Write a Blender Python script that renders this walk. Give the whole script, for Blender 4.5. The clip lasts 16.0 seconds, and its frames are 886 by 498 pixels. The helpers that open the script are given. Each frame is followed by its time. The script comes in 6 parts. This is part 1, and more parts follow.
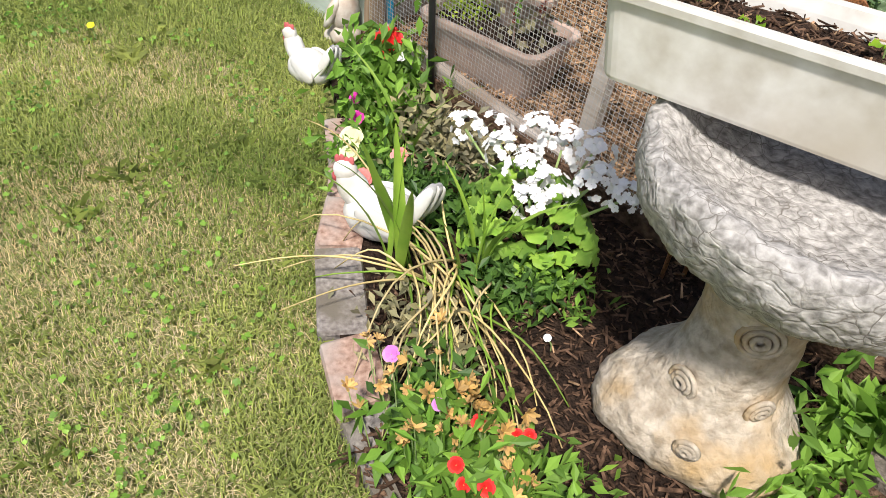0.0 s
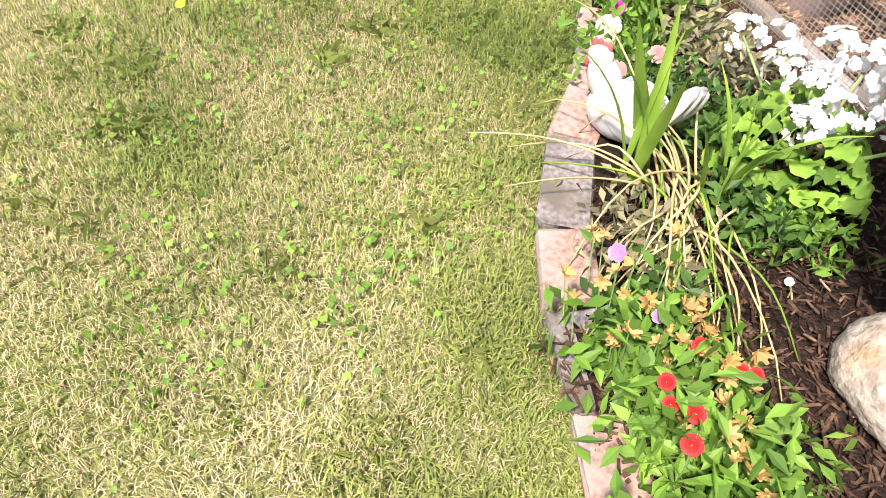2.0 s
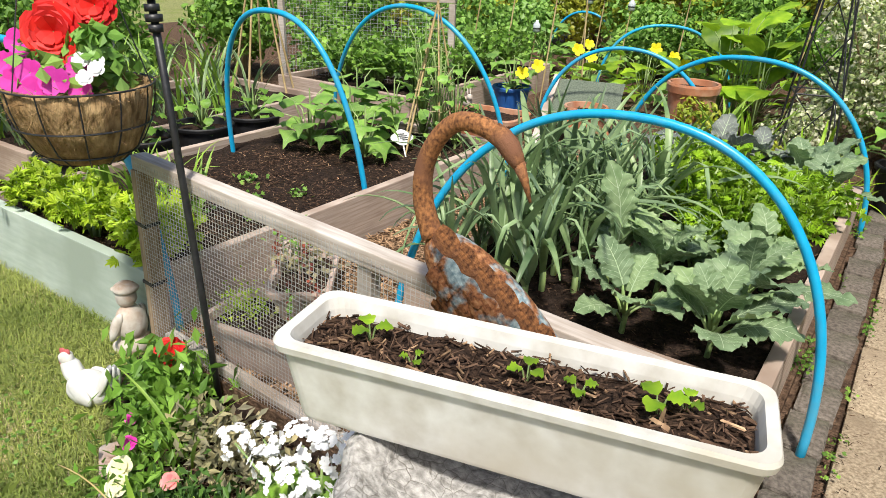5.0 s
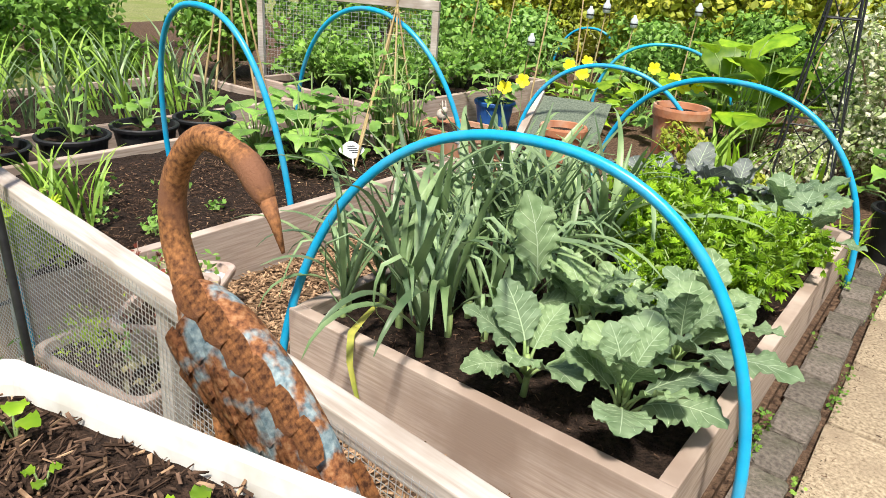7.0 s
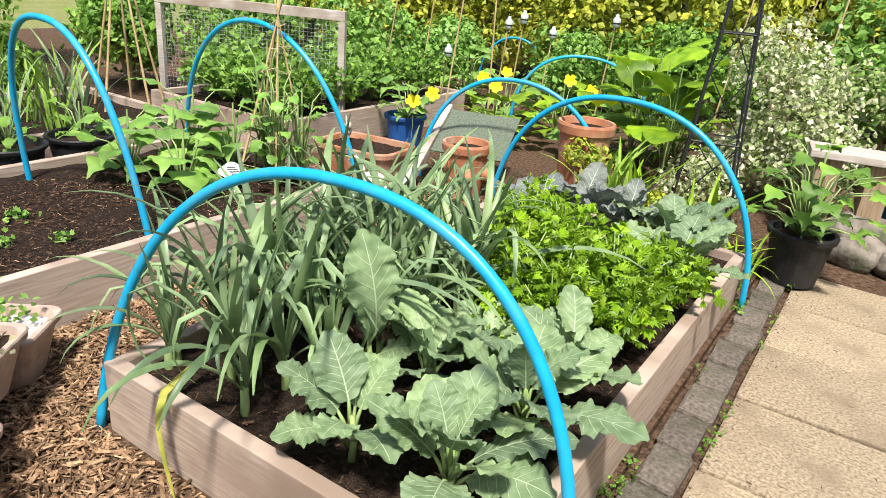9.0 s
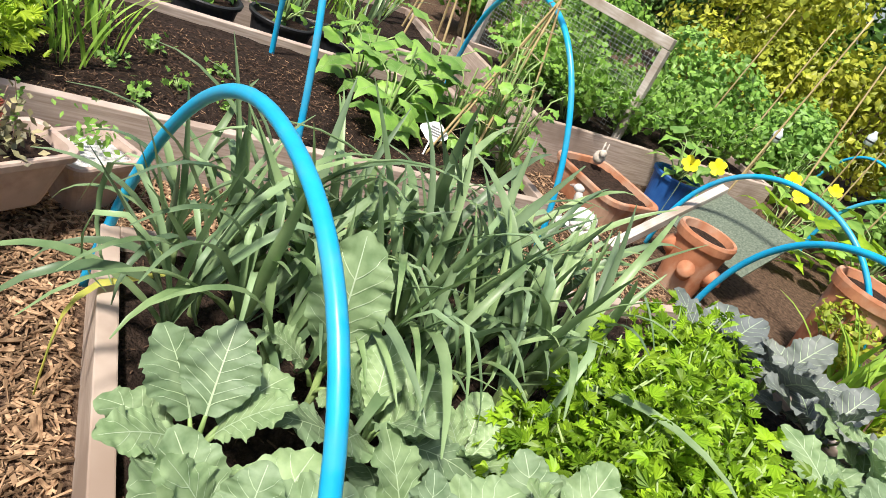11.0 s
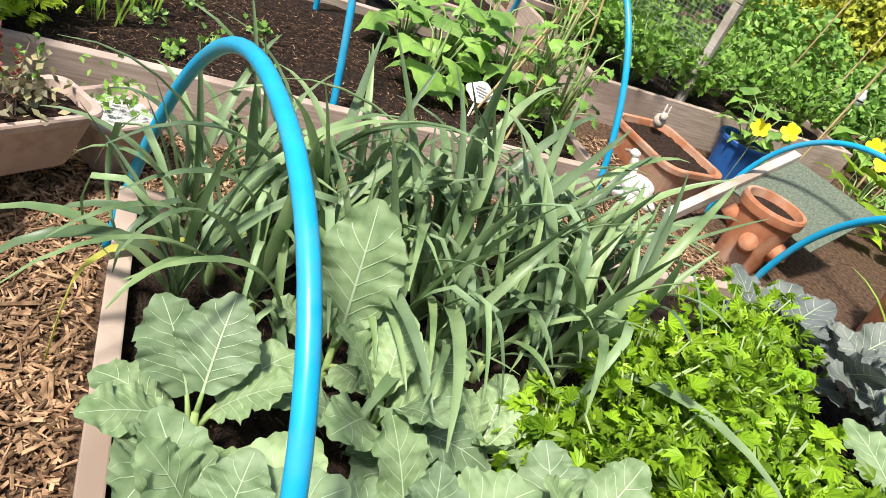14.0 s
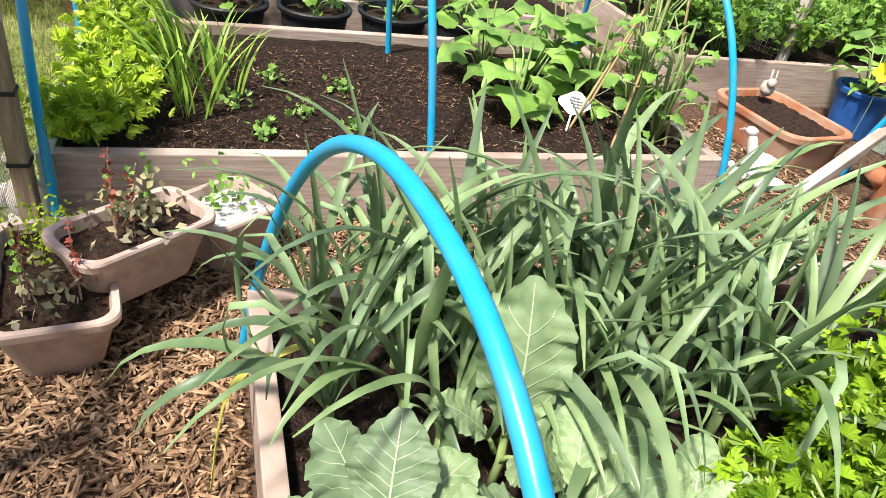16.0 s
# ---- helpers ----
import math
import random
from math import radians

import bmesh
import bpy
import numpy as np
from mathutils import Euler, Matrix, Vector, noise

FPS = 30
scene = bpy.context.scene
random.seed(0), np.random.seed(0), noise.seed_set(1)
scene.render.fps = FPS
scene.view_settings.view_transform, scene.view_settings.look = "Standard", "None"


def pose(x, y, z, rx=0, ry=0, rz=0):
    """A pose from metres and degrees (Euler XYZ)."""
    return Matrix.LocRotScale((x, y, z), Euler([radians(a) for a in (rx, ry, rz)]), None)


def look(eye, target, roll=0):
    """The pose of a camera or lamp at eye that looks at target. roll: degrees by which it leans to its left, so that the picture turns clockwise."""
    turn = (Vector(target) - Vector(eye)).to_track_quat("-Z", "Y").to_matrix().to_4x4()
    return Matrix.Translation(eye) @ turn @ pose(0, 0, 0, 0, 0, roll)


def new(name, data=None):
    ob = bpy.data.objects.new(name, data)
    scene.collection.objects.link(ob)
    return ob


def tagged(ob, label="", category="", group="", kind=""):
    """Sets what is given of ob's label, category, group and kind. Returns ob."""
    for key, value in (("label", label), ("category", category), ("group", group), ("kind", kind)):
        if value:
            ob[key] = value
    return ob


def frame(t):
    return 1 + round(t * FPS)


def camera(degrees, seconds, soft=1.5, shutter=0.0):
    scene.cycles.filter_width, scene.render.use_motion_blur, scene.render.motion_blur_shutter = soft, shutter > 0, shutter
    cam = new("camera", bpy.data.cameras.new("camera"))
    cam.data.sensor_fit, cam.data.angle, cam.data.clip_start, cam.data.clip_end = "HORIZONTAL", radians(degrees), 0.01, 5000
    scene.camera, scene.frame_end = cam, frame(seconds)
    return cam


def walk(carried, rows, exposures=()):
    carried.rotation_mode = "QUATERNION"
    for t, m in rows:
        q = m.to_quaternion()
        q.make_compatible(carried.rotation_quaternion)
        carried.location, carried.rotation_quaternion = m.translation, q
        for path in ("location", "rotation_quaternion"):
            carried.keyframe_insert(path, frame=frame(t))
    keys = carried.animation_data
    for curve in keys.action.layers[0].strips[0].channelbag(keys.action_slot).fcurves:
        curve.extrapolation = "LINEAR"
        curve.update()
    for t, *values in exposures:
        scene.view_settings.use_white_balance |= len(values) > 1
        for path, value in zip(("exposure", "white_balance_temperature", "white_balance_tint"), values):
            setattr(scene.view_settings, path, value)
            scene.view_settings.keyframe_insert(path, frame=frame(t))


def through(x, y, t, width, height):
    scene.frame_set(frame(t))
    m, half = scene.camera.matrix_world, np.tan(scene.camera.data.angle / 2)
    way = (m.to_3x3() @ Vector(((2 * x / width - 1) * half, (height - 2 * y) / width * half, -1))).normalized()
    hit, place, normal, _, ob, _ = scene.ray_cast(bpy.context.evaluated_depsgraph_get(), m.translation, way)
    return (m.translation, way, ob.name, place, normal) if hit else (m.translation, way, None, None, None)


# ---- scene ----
cam = camera(65.2, 16.0, soft=0.7)
PATH = [
    (0, (1.171, -1.965, 1.088), (0.15, -0.907, -0.268), 5.7),
    (0.5, (1.109, -2.02, 1.058), (-0.141, -1.4, -0.374), 3.8),
    (1, (1.066, -2.07, 0.997), (-0.091, -1.618, -0.571), 5.0),
    (1.5, (1.109, -2.066, 0.966), (-0.026, -1.596, -0.613), 3.7),
    (2, (1.126, -2.045, 0.981), (-0.027, -1.488, -0.556), 4.0),
    (2.5, (1.143, -2.028, 1.005), (-0.042, -1.398, -0.477), 5.4),
    (3, (1.164, -2.023, 1.057), (-0.103, -1.271, -0.296), 6.3),
    (3.5, (1.148, -2.042, 1.092), (-0.198, -1.084, -0.036), 5.9),
    (4, (1.228, -1.922, 1.241), (-0.118, -0.75, 0.338), 1.7),
    (4.5, (1.303, -1.854, 1.266), (0.111, -0.482, 0.431), 3.6),
    (5, (1.339, -1.733, 1.275), (0.31, -0.217, 0.474), 2.0),
    (7.3, (1.465, -1.194, 1.228), (0.375, 0.294, 0.455), 4.5),
    (7.5, (1.462, -1.176, 1.242), (0.392, 0.313, 0.445), 4.0),
    (8, (1.51, -1.132, 1.22), (0.522, 0.396, 0.39), 4.1),
    (8.5, (1.592, -1.06, 1.268), (0.635, 0.45, 0.37), 4.5),
    (9, (1.598, -0.871, 1.276), (0.609, 0.697, 0.526), 5.0),
    (9.5, (1.612, -0.636, 1.316), (0.587, 0.903, 0.552), 9.8),
    (10, (1.627, -0.41, 1.279), (0.308, 0.869, 0.49), 19.1),
    (12.3, (1.504, -0.007, 1.26), (0.003, 0.882, 0.283), 26.9),
    (12.5, (1.509, -0.012, 1.263), (0.002, 0.861, 0.28), 26.5),
    (13, (1.515, -0.019, 1.266), (0.02, 0.797, 0.216), 22.3),
    (13.5, (1.516, -0.014, 1.267), (0.035, 0.887, 0.27), 25.7),
    (14, (1.506, 0.003, 1.252), (0.036, 0.858, 0.2), 25.5),
    (14.5, (1.495, 0.005, 1.25), (0.005, 0.795, 0.175), 22.0),
    (15, (1.506, -0.017, 1.23), (-0.003, 0.67, 0.112), 18.2),
    (15.5, (1.453, -0.053, 1.242), (-0.066, 0.559, 0.095), 11.7),
    (16, (1.309, -0.056, 1.254), (-0.239, 0.556, 0.145), 10.5),
]
walk(cam, [(t, look(eye, target, roll)) for t, eye, target, roll in PATH], [(0, 0.45, 6500, 12), (0.5, 0.62, 6500, 12), (1, 0.95, 6500, 18), (2.5, 1.05, 6500, 19), (3.2, 0.95, 6500, 17), (4, 0.6, 6500, 11), (5, 0.45, 6500, 9), (7.5, 0.75, 6500, 9), (9, 0.76, 6500, 10), (10, 0.73, 6500, 10), (12.5, 0.70, 6500, 10), (15, 0.74, 6500, 10), (16, 0.90, 6500, 12)])

# ---- daylight: thin bright overcast, high soft sun ----
world = bpy.data.worlds.new("sky")
scene.world = world
world.use_nodes = True
wn = world.node_tree.nodes
sky = wn.new("ShaderNodeTexSky")
sky.sky_type, sky.sun_disc = "NISHITA", False
SUN_ELEVATION, SUN_AZIMUTH = radians(60), radians(148)
sky.sun_elevation, sky.sun_rotation = SUN_ELEVATION, SUN_AZIMUTH
sky.air_density, sky.dust_density = 1.0, 2.5
world.node_tree.links.new(sky.outputs[0], wn["Background"].inputs[0])
wn["Background"].inputs[1].default_value = 0.10
sun = new("sun", bpy.data.lights.new("sun", "SUN"))
sun.data.energy, sun.data.angle, sun.data.color = 3.75, radians(6), (1.0, 0.95, 0.88)
sun.matrix_world = look((0, 0, 9), (-math.sin(SUN_AZIMUTH) * math.cos(SUN_ELEVATION), -math.cos(SUN_AZIMUTH) * math.cos(SUN_ELEVATION), 9 - math.sin(SUN_ELEVATION)))


# ---- materials ----
def material(name, rough=0.8, metal=0.0, spec=0.3):
    m = bpy.data.materials.new(name)
    m.use_nodes = True
    b = m.node_tree.nodes["Principled BSDF"]
    b.inputs["Roughness"].default_value = rough
    b.inputs["Metallic"].default_value = metal
    b.inputs["Specular IOR Level"].default_value = spec
    return m, m.node_tree, b


def noisy(tree, scale, detail=6.0, stretch=(1, 1, 1), coords="Object"):
    tc = tree.nodes.new("ShaderNodeTexCoord")
    mp = tree.nodes.new("ShaderNodeMapping")
    mp.inputs["Scale"].default_value = stretch
    if coords == "Position":
        tree.links.new(tree.nodes.new("ShaderNodeNewGeometry").outputs["Position"], mp.inputs[0])
    else:
        tree.links.new(tc.outputs[coords], mp.inputs[0])
    n = tree.nodes.new("ShaderNodeTexNoise")
    n.inputs["Scale"].default_value, n.inputs["Detail"].default_value = scale, detail
    tree.links.new(mp.outputs[0], n.inputs["Vector"])
    return n.outputs["Fac"]


def ramp(tree, fac, stops):
    r = tree.nodes.new("ShaderNodeValToRGB")
    while len(r.color_ramp.elements) < len(stops):
        r.color_ramp.elements.new(0.5)
    for e, (at, col) in zip(r.color_ramp.elements, stops):
        e.position, e.color = at, (*col, 1)
    tree.links.new(fac, r.inputs[0])
    return r.outputs[0]


def mixed(tree, fac, a, b, mode="MIX"):
    mx = tree.nodes.new("ShaderNodeMix")
    mx.data_type, mx.blend_type = "RGBA", mode
    for sock, v in ((mx.inputs[0], fac), (mx.inputs[6], a), (mx.inputs[7], b)):
        if isinstance(v, (int, float)):
            sock.default_value = v
        elif isinstance(v, tuple):
            sock.default_value = (*v, 1)
        else:
            tree.links.new(v, sock)
    return mx.outputs[2]


def bumped(tree, bsdf, fac, strength=0.4, distance=0.003):
    bp = tree.nodes.new("ShaderNodeBump")
    bp.inputs["Strength"].default_value, bp.inputs["Distance"].default_value = strength, distance
    tree.links.new(fac, bp.inputs["Height"])
    tree.links.new(bp.outputs[0], bsdf.inputs["Normal"])


def surface(name, dark, light, scale=20.0, rough=0.8, metal=0.0, spec=0.3, stretch=(1, 1, 1), stain=None, bump=0.4, depth=0.003, island=0.0, fine=None):
    """Two scales of variation between dark and light, an optional large stain, and a fine relief."""
    m, tree, b = material(name, rough, metal, spec)
    fac = noisy(tree, scale, 8.0, stretch)
    col = ramp(tree, fac, [(0.3, dark), (0.7, light)])
    if stain:
        big = noisy(tree, scale * 0.12 if stain[1] is None else stain[1], 5.0)
        g = ramp(tree, big, [(0.48, (0, 0, 0)), (0.66, (1, 1, 1))])
        col = mixed(tree, g, col, stain[0])
    if island:
        geo = tree.nodes.new("ShaderNodeNewGeometry")
        info = tree.nodes.new("ShaderNodeObjectInfo")
        ad = tree.nodes.new("ShaderNodeMath")
        ad.operation = "ADD"
        tree.links.new(geo.outputs["Random Per Island"], ad.inputs[0])
        tree.links.new(info.outputs["Random"], ad.inputs[1])
        fr = tree.nodes.new("ShaderNodeMath")
        fr.operation = "FRACT"
        tree.links.new(ad.outputs[0], fr.inputs[0])
        v = ramp(tree, fr.outputs[0], [(0.0, (1 - island,) * 3), (1.0, (1 + island * 0.6,) * 3)])
        col = mixed(tree, 1.0, col, v, "MULTIPLY")
    tree.links.new(col, b.inputs["Base Color"])
    if bump:
        bumped(tree, b, noisy(tree, fine or scale * 2.5, 8.0, stretch), bump, depth)
    return m


def foliage(name, dark, light, rough=0.5, through=0.25, island=0.35, scale=9.0, tip=None):
    """Leaves: varied green, slightly glossy, with some light coming through."""
    m, tree, b = material(name, rough, 0.0, 0.35)
    fac = noisy(tree, scale, 4.0)
    dark, light = (tuple(min(0.9, c * 1.3) for c in q) for q in (dark, light))
    col = ramp(tree, fac, [(0.3, dark), (0.72, light)])
    geo = tree.nodes.new("ShaderNodeNewGeometry")
    info = tree.nodes.new("ShaderNodeObjectInfo")
    ad = tree.nodes.new("ShaderNodeMath")
    ad.operation = "ADD"
    tree.links.new(geo.outputs["Random Per Island"], ad.inputs[0])
    tree.links.new(info.outputs["Random"], ad.inputs[1])
    fr = tree.nodes.new("ShaderNodeMath")
    fr.operation = "FRACT"
    tree.links.new(ad.outputs[0], fr.inputs[0])
    v = ramp(tree, fr.outputs[0], [(0.0, (1 - island, 1 - island, 1 - island * 0.8)), (1.0, (1 + island, 1 + island * 0.8, 1 + island * 0.3))])
    col = mixed(tree, 1.0, col, v, "MULTIPLY")
    if tip:
        pick = ramp(tree, fr.outputs[0], [(tip[1], (0, 0, 0)), (tip[1] + 0.02, (1, 1, 1))])
        col = mixed(tree, pick, col, tip[0])
    tree.links.new(col, b.inputs["Base Color"])
    tr = tree.nodes.new("ShaderNodeBsdfTranslucent")
    tree.links.new(col, tr.inputs[0])
    ms = tree.nodes.new("ShaderNodeMixShader")
    ms.inputs[0].default_value = through
    tree.links.new(b.outputs[0], ms.inputs[1])
    tree.links.new(tr.outputs[0], ms.inputs[2])
    tree.links.new(ms.outputs[0], tree.nodes["Material Output"].inputs[0])
    return m


M_WOOD = surface("weathered_planed_wood", (0.36, 0.27, 0.21), (0.58, 0.47, 0.39), 5.0, 0.8, stretch=(1.2, 1.2, 22), stain=((0.30, 0.22, 0.17), 2.2), bump=0.35, depth=0.002, fine=9.0)
M_RAIL = surface("grey_weathered_timber", (0.42, 0.36, 0.30), (0.66, 0.60, 0.54), 6.0, 0.85, stretch=(1.2, 14, 14), stain=((0.34, 0.27, 0.21), 3.0), bump=0.35, depth=0.002)
M_POST = surface("rough_brown_post", (0.25, 0.17, 0.10), (0.45, 0.34, 0.23), 9.0, 0.85, stretch=(9, 9, 0.8), bump=0.5)
M_SAGE = surface("sage_green_paint_on_board", (0.42, 0.50, 0.43), (0.55, 0.62, 0.55), 7.0, 0.6, stretch=(1, 1, 6), stain=((0.36, 0.42, 0.35), 2.0), bump=0.2)
M_PIPE = surface("blue_water_pipe", (0.008, 0.34, 0.62), (0.012, 0.41, 0.70), 30.0, 0.32, spec=0.5, stain=((0.06, 0.36, 0.56), 9.0), bump=0.05)
M_SOIL = surface("dark_moist_compost", (0.012, 0.008, 0.006), (0.06, 0.038, 0.027), 55.0, 0.95, bump=1.0, depth=0.02, spec=0.15)
M_CHIP_GROUND = surface("trodden_wood_chip_bed", (0.05, 0.03, 0.02), (0.22, 0.14, 0.09), 45.0, 0.95, bump=1.0, depth=0.02, spec=0.1)
M_LAWN = surface("lawn_ground", (0.13, 0.15, 0.05), (0.41, 0.41, 0.17), 60.0, 0.95, stain=((0.22, 0.26, 0.07), 1.6), bump=0.8, depth=0.02, spec=0.1)
M_SLAB = surface("buff_concrete_slab", (0.22, 0.165, 0.105), (0.56, 0.45, 0.31), 95.0, 0.92, stain=((0.28, 0.215, 0.145), 3.4), bump=0.9, depth=0.004, island=0.14, spec=0.15)
M_KERB = surface("grey_kerb_block", (0.09, 0.075, 0.06), (0.24, 0.205, 0.17), 70.0, 0.92, stain=((0.07, 0.075, 0.04), 6.0), bump=1.0, depth=0.006, island=0.2)
M_TROUGH = surface("white_plastic_weathered", (0.56, 0.53, 0.46), (0.76, 0.75, 0.70), 22.0, 0.45, spec=0.4, stain=((0.52, 0.47, 0.37), 3.0), bump=0.1)


def cracked_stone(name, dark, light, crack):
    """Cast stone with a bark pattern: a grained face split by long dark dirty cracks."""
    m, tree, b = material(name, 0.93, 0.0, 0.15)
    tc = tree.nodes.new("ShaderNodeTexCoord")
    wob = tree.nodes.new("ShaderNodeTexNoise")
    wob.inputs["Scale"].default_value = 14.0
    tree.links.new(tc.outputs["Object"], wob.inputs["Vector"])
    bend = mixed(tree, 0.07, tc.outputs["Object"], wob.outputs["Color"], "ADD")
    mp = tree.nodes.new("ShaderNodeMapping")
    mp.inputs["Scale"].default_value = (1, 1, 1.8)
    tree.links.new(bend, mp.inputs[0])
    vo = tree.nodes.new("ShaderNodeTexVoronoi")
    vo.feature = "DISTANCE_TO_EDGE"
    vo.inputs["Scale"].default_value = 30.0
    tree.links.new(mp.outputs[0], vo.inputs["Vector"])
    grain = noisy(tree, 70.0, 8.0)
    face = ramp(tree, grain, [(0.3, dark), (0.7, light)])
    worn = ramp(tree, noisy(tree, 12.0, 4.0), [(0.38, (0, 0, 0)), (0.62, (1, 1, 1))])
    split = ramp(tree, vo.outputs["Distance"], [(0.0, (1, 1, 1)), (0.045, (0, 0, 0))])
    split = mixed(tree, 1.0, split, worn, "MULTIPLY")
    tree.links.new(mixed(tree, split, face, crack), b.inputs["Base Color"])
    height = mixed(tree, 0.85, ramp(tree, vo.outputs["Distance"], [(0.0, (0, 0, 0)), (0.16, (1, 1, 1))]), grain)
    bumped(tree, b, height, 1.0, 0.006)
    return m


M_BARK_STONE = cracked_stone("bark_patterned_stone", (0.20, 0.19, 0.175), (0.56, 0.54, 0.51), (0.15, 0.135, 0.115))
M_STEM = surface("sandy_cast_stone", (0.30, 0.25, 0.185), (0.60, 0.53, 0.43), 38.0, 0.92, stain=((0.46, 0.32, 0.16), 6.0), bump=1.0, depth=0.010, fine=55.0, spec=0.15)


# ---- mesh helpers ----
def part(name, bm, mat, parent=None, label="", smooth=False):
    me = bpy.data.meshes.new(name)
    bm.normal_update()
    bm.to_mesh(me)
    bm.free()
    me.materials.append(mat)
    if smooth:
        me.polygons.foreach_set("use_smooth", [True] * len(me.polygons))
    ob = new(name, me)
    if parent:
        ob.parent = parent
    return tagged(ob, label)


def raw(name, verts, faces, mat, parent=None, label="", smooth=False):
    me = bpy.data.meshes.new(name)
    me.from_pydata(verts, [], faces)
    me.materials.append(mat)
    if smooth:
        me.polygons.foreach_set("use_smooth", [True] * len(me.polygons))
    ob = new(name, me)
    if parent:
        ob.parent = parent
    return tagged(ob, label)


def thing(name, label, category, at=(0, 0, 0), rz=0.0, group="", kind=""):
    ob = new(name)
    ob.matrix_world = pose(*at, 0, 0, rz)
    return tagged(ob, label, category, group, kind)


def box(bm, a, b, bevel=0.0, m=None):
    lo, hi = Vector(a), Vector(b)
    got = bmesh.ops.create_cube(bm, size=1.0, matrix=Matrix.Translation((lo + hi) / 2) @ Matrix.Diagonal((*(hi - lo), 1)))
    vs = got["verts"]
    if bevel:
        es = list({e for v in vs for e in v.link_edges})
        out = bmesh.ops.bevel(bm, geom=es, offset=bevel, segments=2, affect="EDGES", profile=0.6)
        vs = list({v for f in out["faces"] for v in f.verts} | {v for v in vs if v.is_valid})
    if m:
        bmesh.ops.transform(bm, matrix=m, verts=vs)
    return vs


def boxed(a, b, bevel=0.004):
    bm = bmesh.new()
    box(bm, a, b, bevel)
    return bm


def sweep(bm, pts, radius, sides=10, caps=True):
    """A round bar along points; radius is a number or one per point."""
    pts = [Vector(p) for p in pts]
    rs = radius if isinstance(radius, (list, tuple)) else [radius] * len(pts)
    rings, up = [], Vector((0.31, 0.17, 0.93)).normalized()
    for i, p in enumerate(pts):
        d = (pts[min(i + 1, len(pts) - 1)] - pts[max(i - 1, 0)]).normalized()
        s = d.cross(up)
        if s.length < 0.05:
            s = d.cross(Vector((1, 0, 0)))
        s.normalize()
        u = s.cross(d).normalized()
        up = u
        rings.append([bm.verts.new(p + (s * math.cos(2 * math.pi * k / sides) + u * math.sin(2 * math.pi * k / sides)) * rs[i]) for k in range(sides)])
    for a, b in zip(rings, rings[1:]):
        for k in range(sides):
            bm.faces.new((a[k], a[(k + 1) % sides], b[(k + 1) % sides], b[k]))
    if caps:
        bm.faces.new(rings[0][::-1])
        bm.faces.new(rings[-1])
    return bm


def bar(pts, radius, sides=10):
    return sweep(bmesh.new(), pts, radius, sides)


def lathe(bm, profile, sides=28, centre=(0, 0), wobble=0.0):
    """Turns a profile of (radius, z) round an upright axis."""
    rings = []
    for r, z in profile:
        rings.append([bm.verts.new((centre[0] + (r + wobble * (noise.noise((k * 0.9, z * 30, r * 20)))) * math.cos(2 * math.pi * k / sides), centre[1] + (r + wobble * noise.noise((k * 0.9, z * 30, r * 20))) * math.sin(2 * math.pi * k / sides), z)) for k in range(sides)])
    for a, b in zip(rings, rings[1:]):
        for k in range(sides):
            bm.faces.new((a[k], a[(k + 1) % sides], b[(k + 1) % sides], b[k]))
    bm.faces.new(rings[0][::-1])
    bm.faces.new(rings[-1])
    return bm


# ---- plan, metres ----
BED_W, BED_L, BED_H = 1.20, 2.26, 0.22      # leek bed, near corner at the origin
PATH_X = -0.66                              # face of the soil bed across the chip path
FENCE_Y = -0.57
LAWN_Z, BORDER_Z = -0.09, -0.05
RNG = random.Random(7)


def flat_patch(name, outline, z, mat, label="", category=""):
    """A piece of ground with a given outline, a little above the sheet below it."""
    bm = bmesh.new()
    top = [bm.verts.new((x, y, z)) for x, y in outline]
    low = [bm.verts.new((x, y, z - 0.14)) for x, y in outline]
    bm.faces.new(top)
    for k in range(len(top)):
        j = (k + 1) % len(top)
        bm.faces.new((top[k], low[k], low[j], top[j]))
    bmesh.ops.recalc_face_normals(bm, faces=bm.faces)
    bmesh.ops.triangulate(bm, faces=bm.faces)
    return tagged(part(name, bm, mat), label, category, kind="structure")


# ---- ground ----
bm = bmesh.new()
bmesh.ops.create_grid(bm, x_segments=40, y_segments=40, size=200, matrix=Matrix.Translation((0, 0, LAWN_Z)))
tagged(part("ground", bm, M_LAWN), "short summer lawn with dry and green patches", "lawn", kind="structure")
flat_patch("ground_chips", [(-0.64, -0.60), (1.22, -0.66), (1.22, 2.6), (0.9, 9.0), (-9.0, 9.0), (-9.0, 2.6), (-3.6, 1.9), (-3.6, -0.1), (-1.84, -0.1), (-1.70, 1.74), (-0.64, 1.74)], 0.0, M_CHIP_GROUND, "brown wood chip paths between the raised beds", "path")
BORDER = [(-0.66, -0.60), (-0.62, -0.76), (-0.28, -0.95), (0.02, -1.15), (0.165, -1.29), (0.387, -1.435), (0.56, -1.51), (0.76, -1.565), (0.95, -1.63), (1.3, -1.72), (1.3, -0.66), (-0.64, -0.60)]
flat_patch("ground_border", BORDER, BORDER_Z, M_SOIL, "dark mulched soil of the flower border", "flower bed")


# ---- raised beds ----
def plank(bm, x0, y0, x1, y1, z0, z1, thick):
    """A board on edge from one corner to the next, its thickness on the left of the way."""
    d = Vector((x1 - x0, y1 - y0, 0)).normalized()
    length = math.hypot(x1 - x0, y1 - y0)
    m = Matrix.Translation((x0, y0, 0)) @ Matrix.Rotation(math.atan2(d.y, d.x), 4, "Z")
    box(bm, (0, 0, z0), (length, thick, z1), 0.004, m)
    return bm


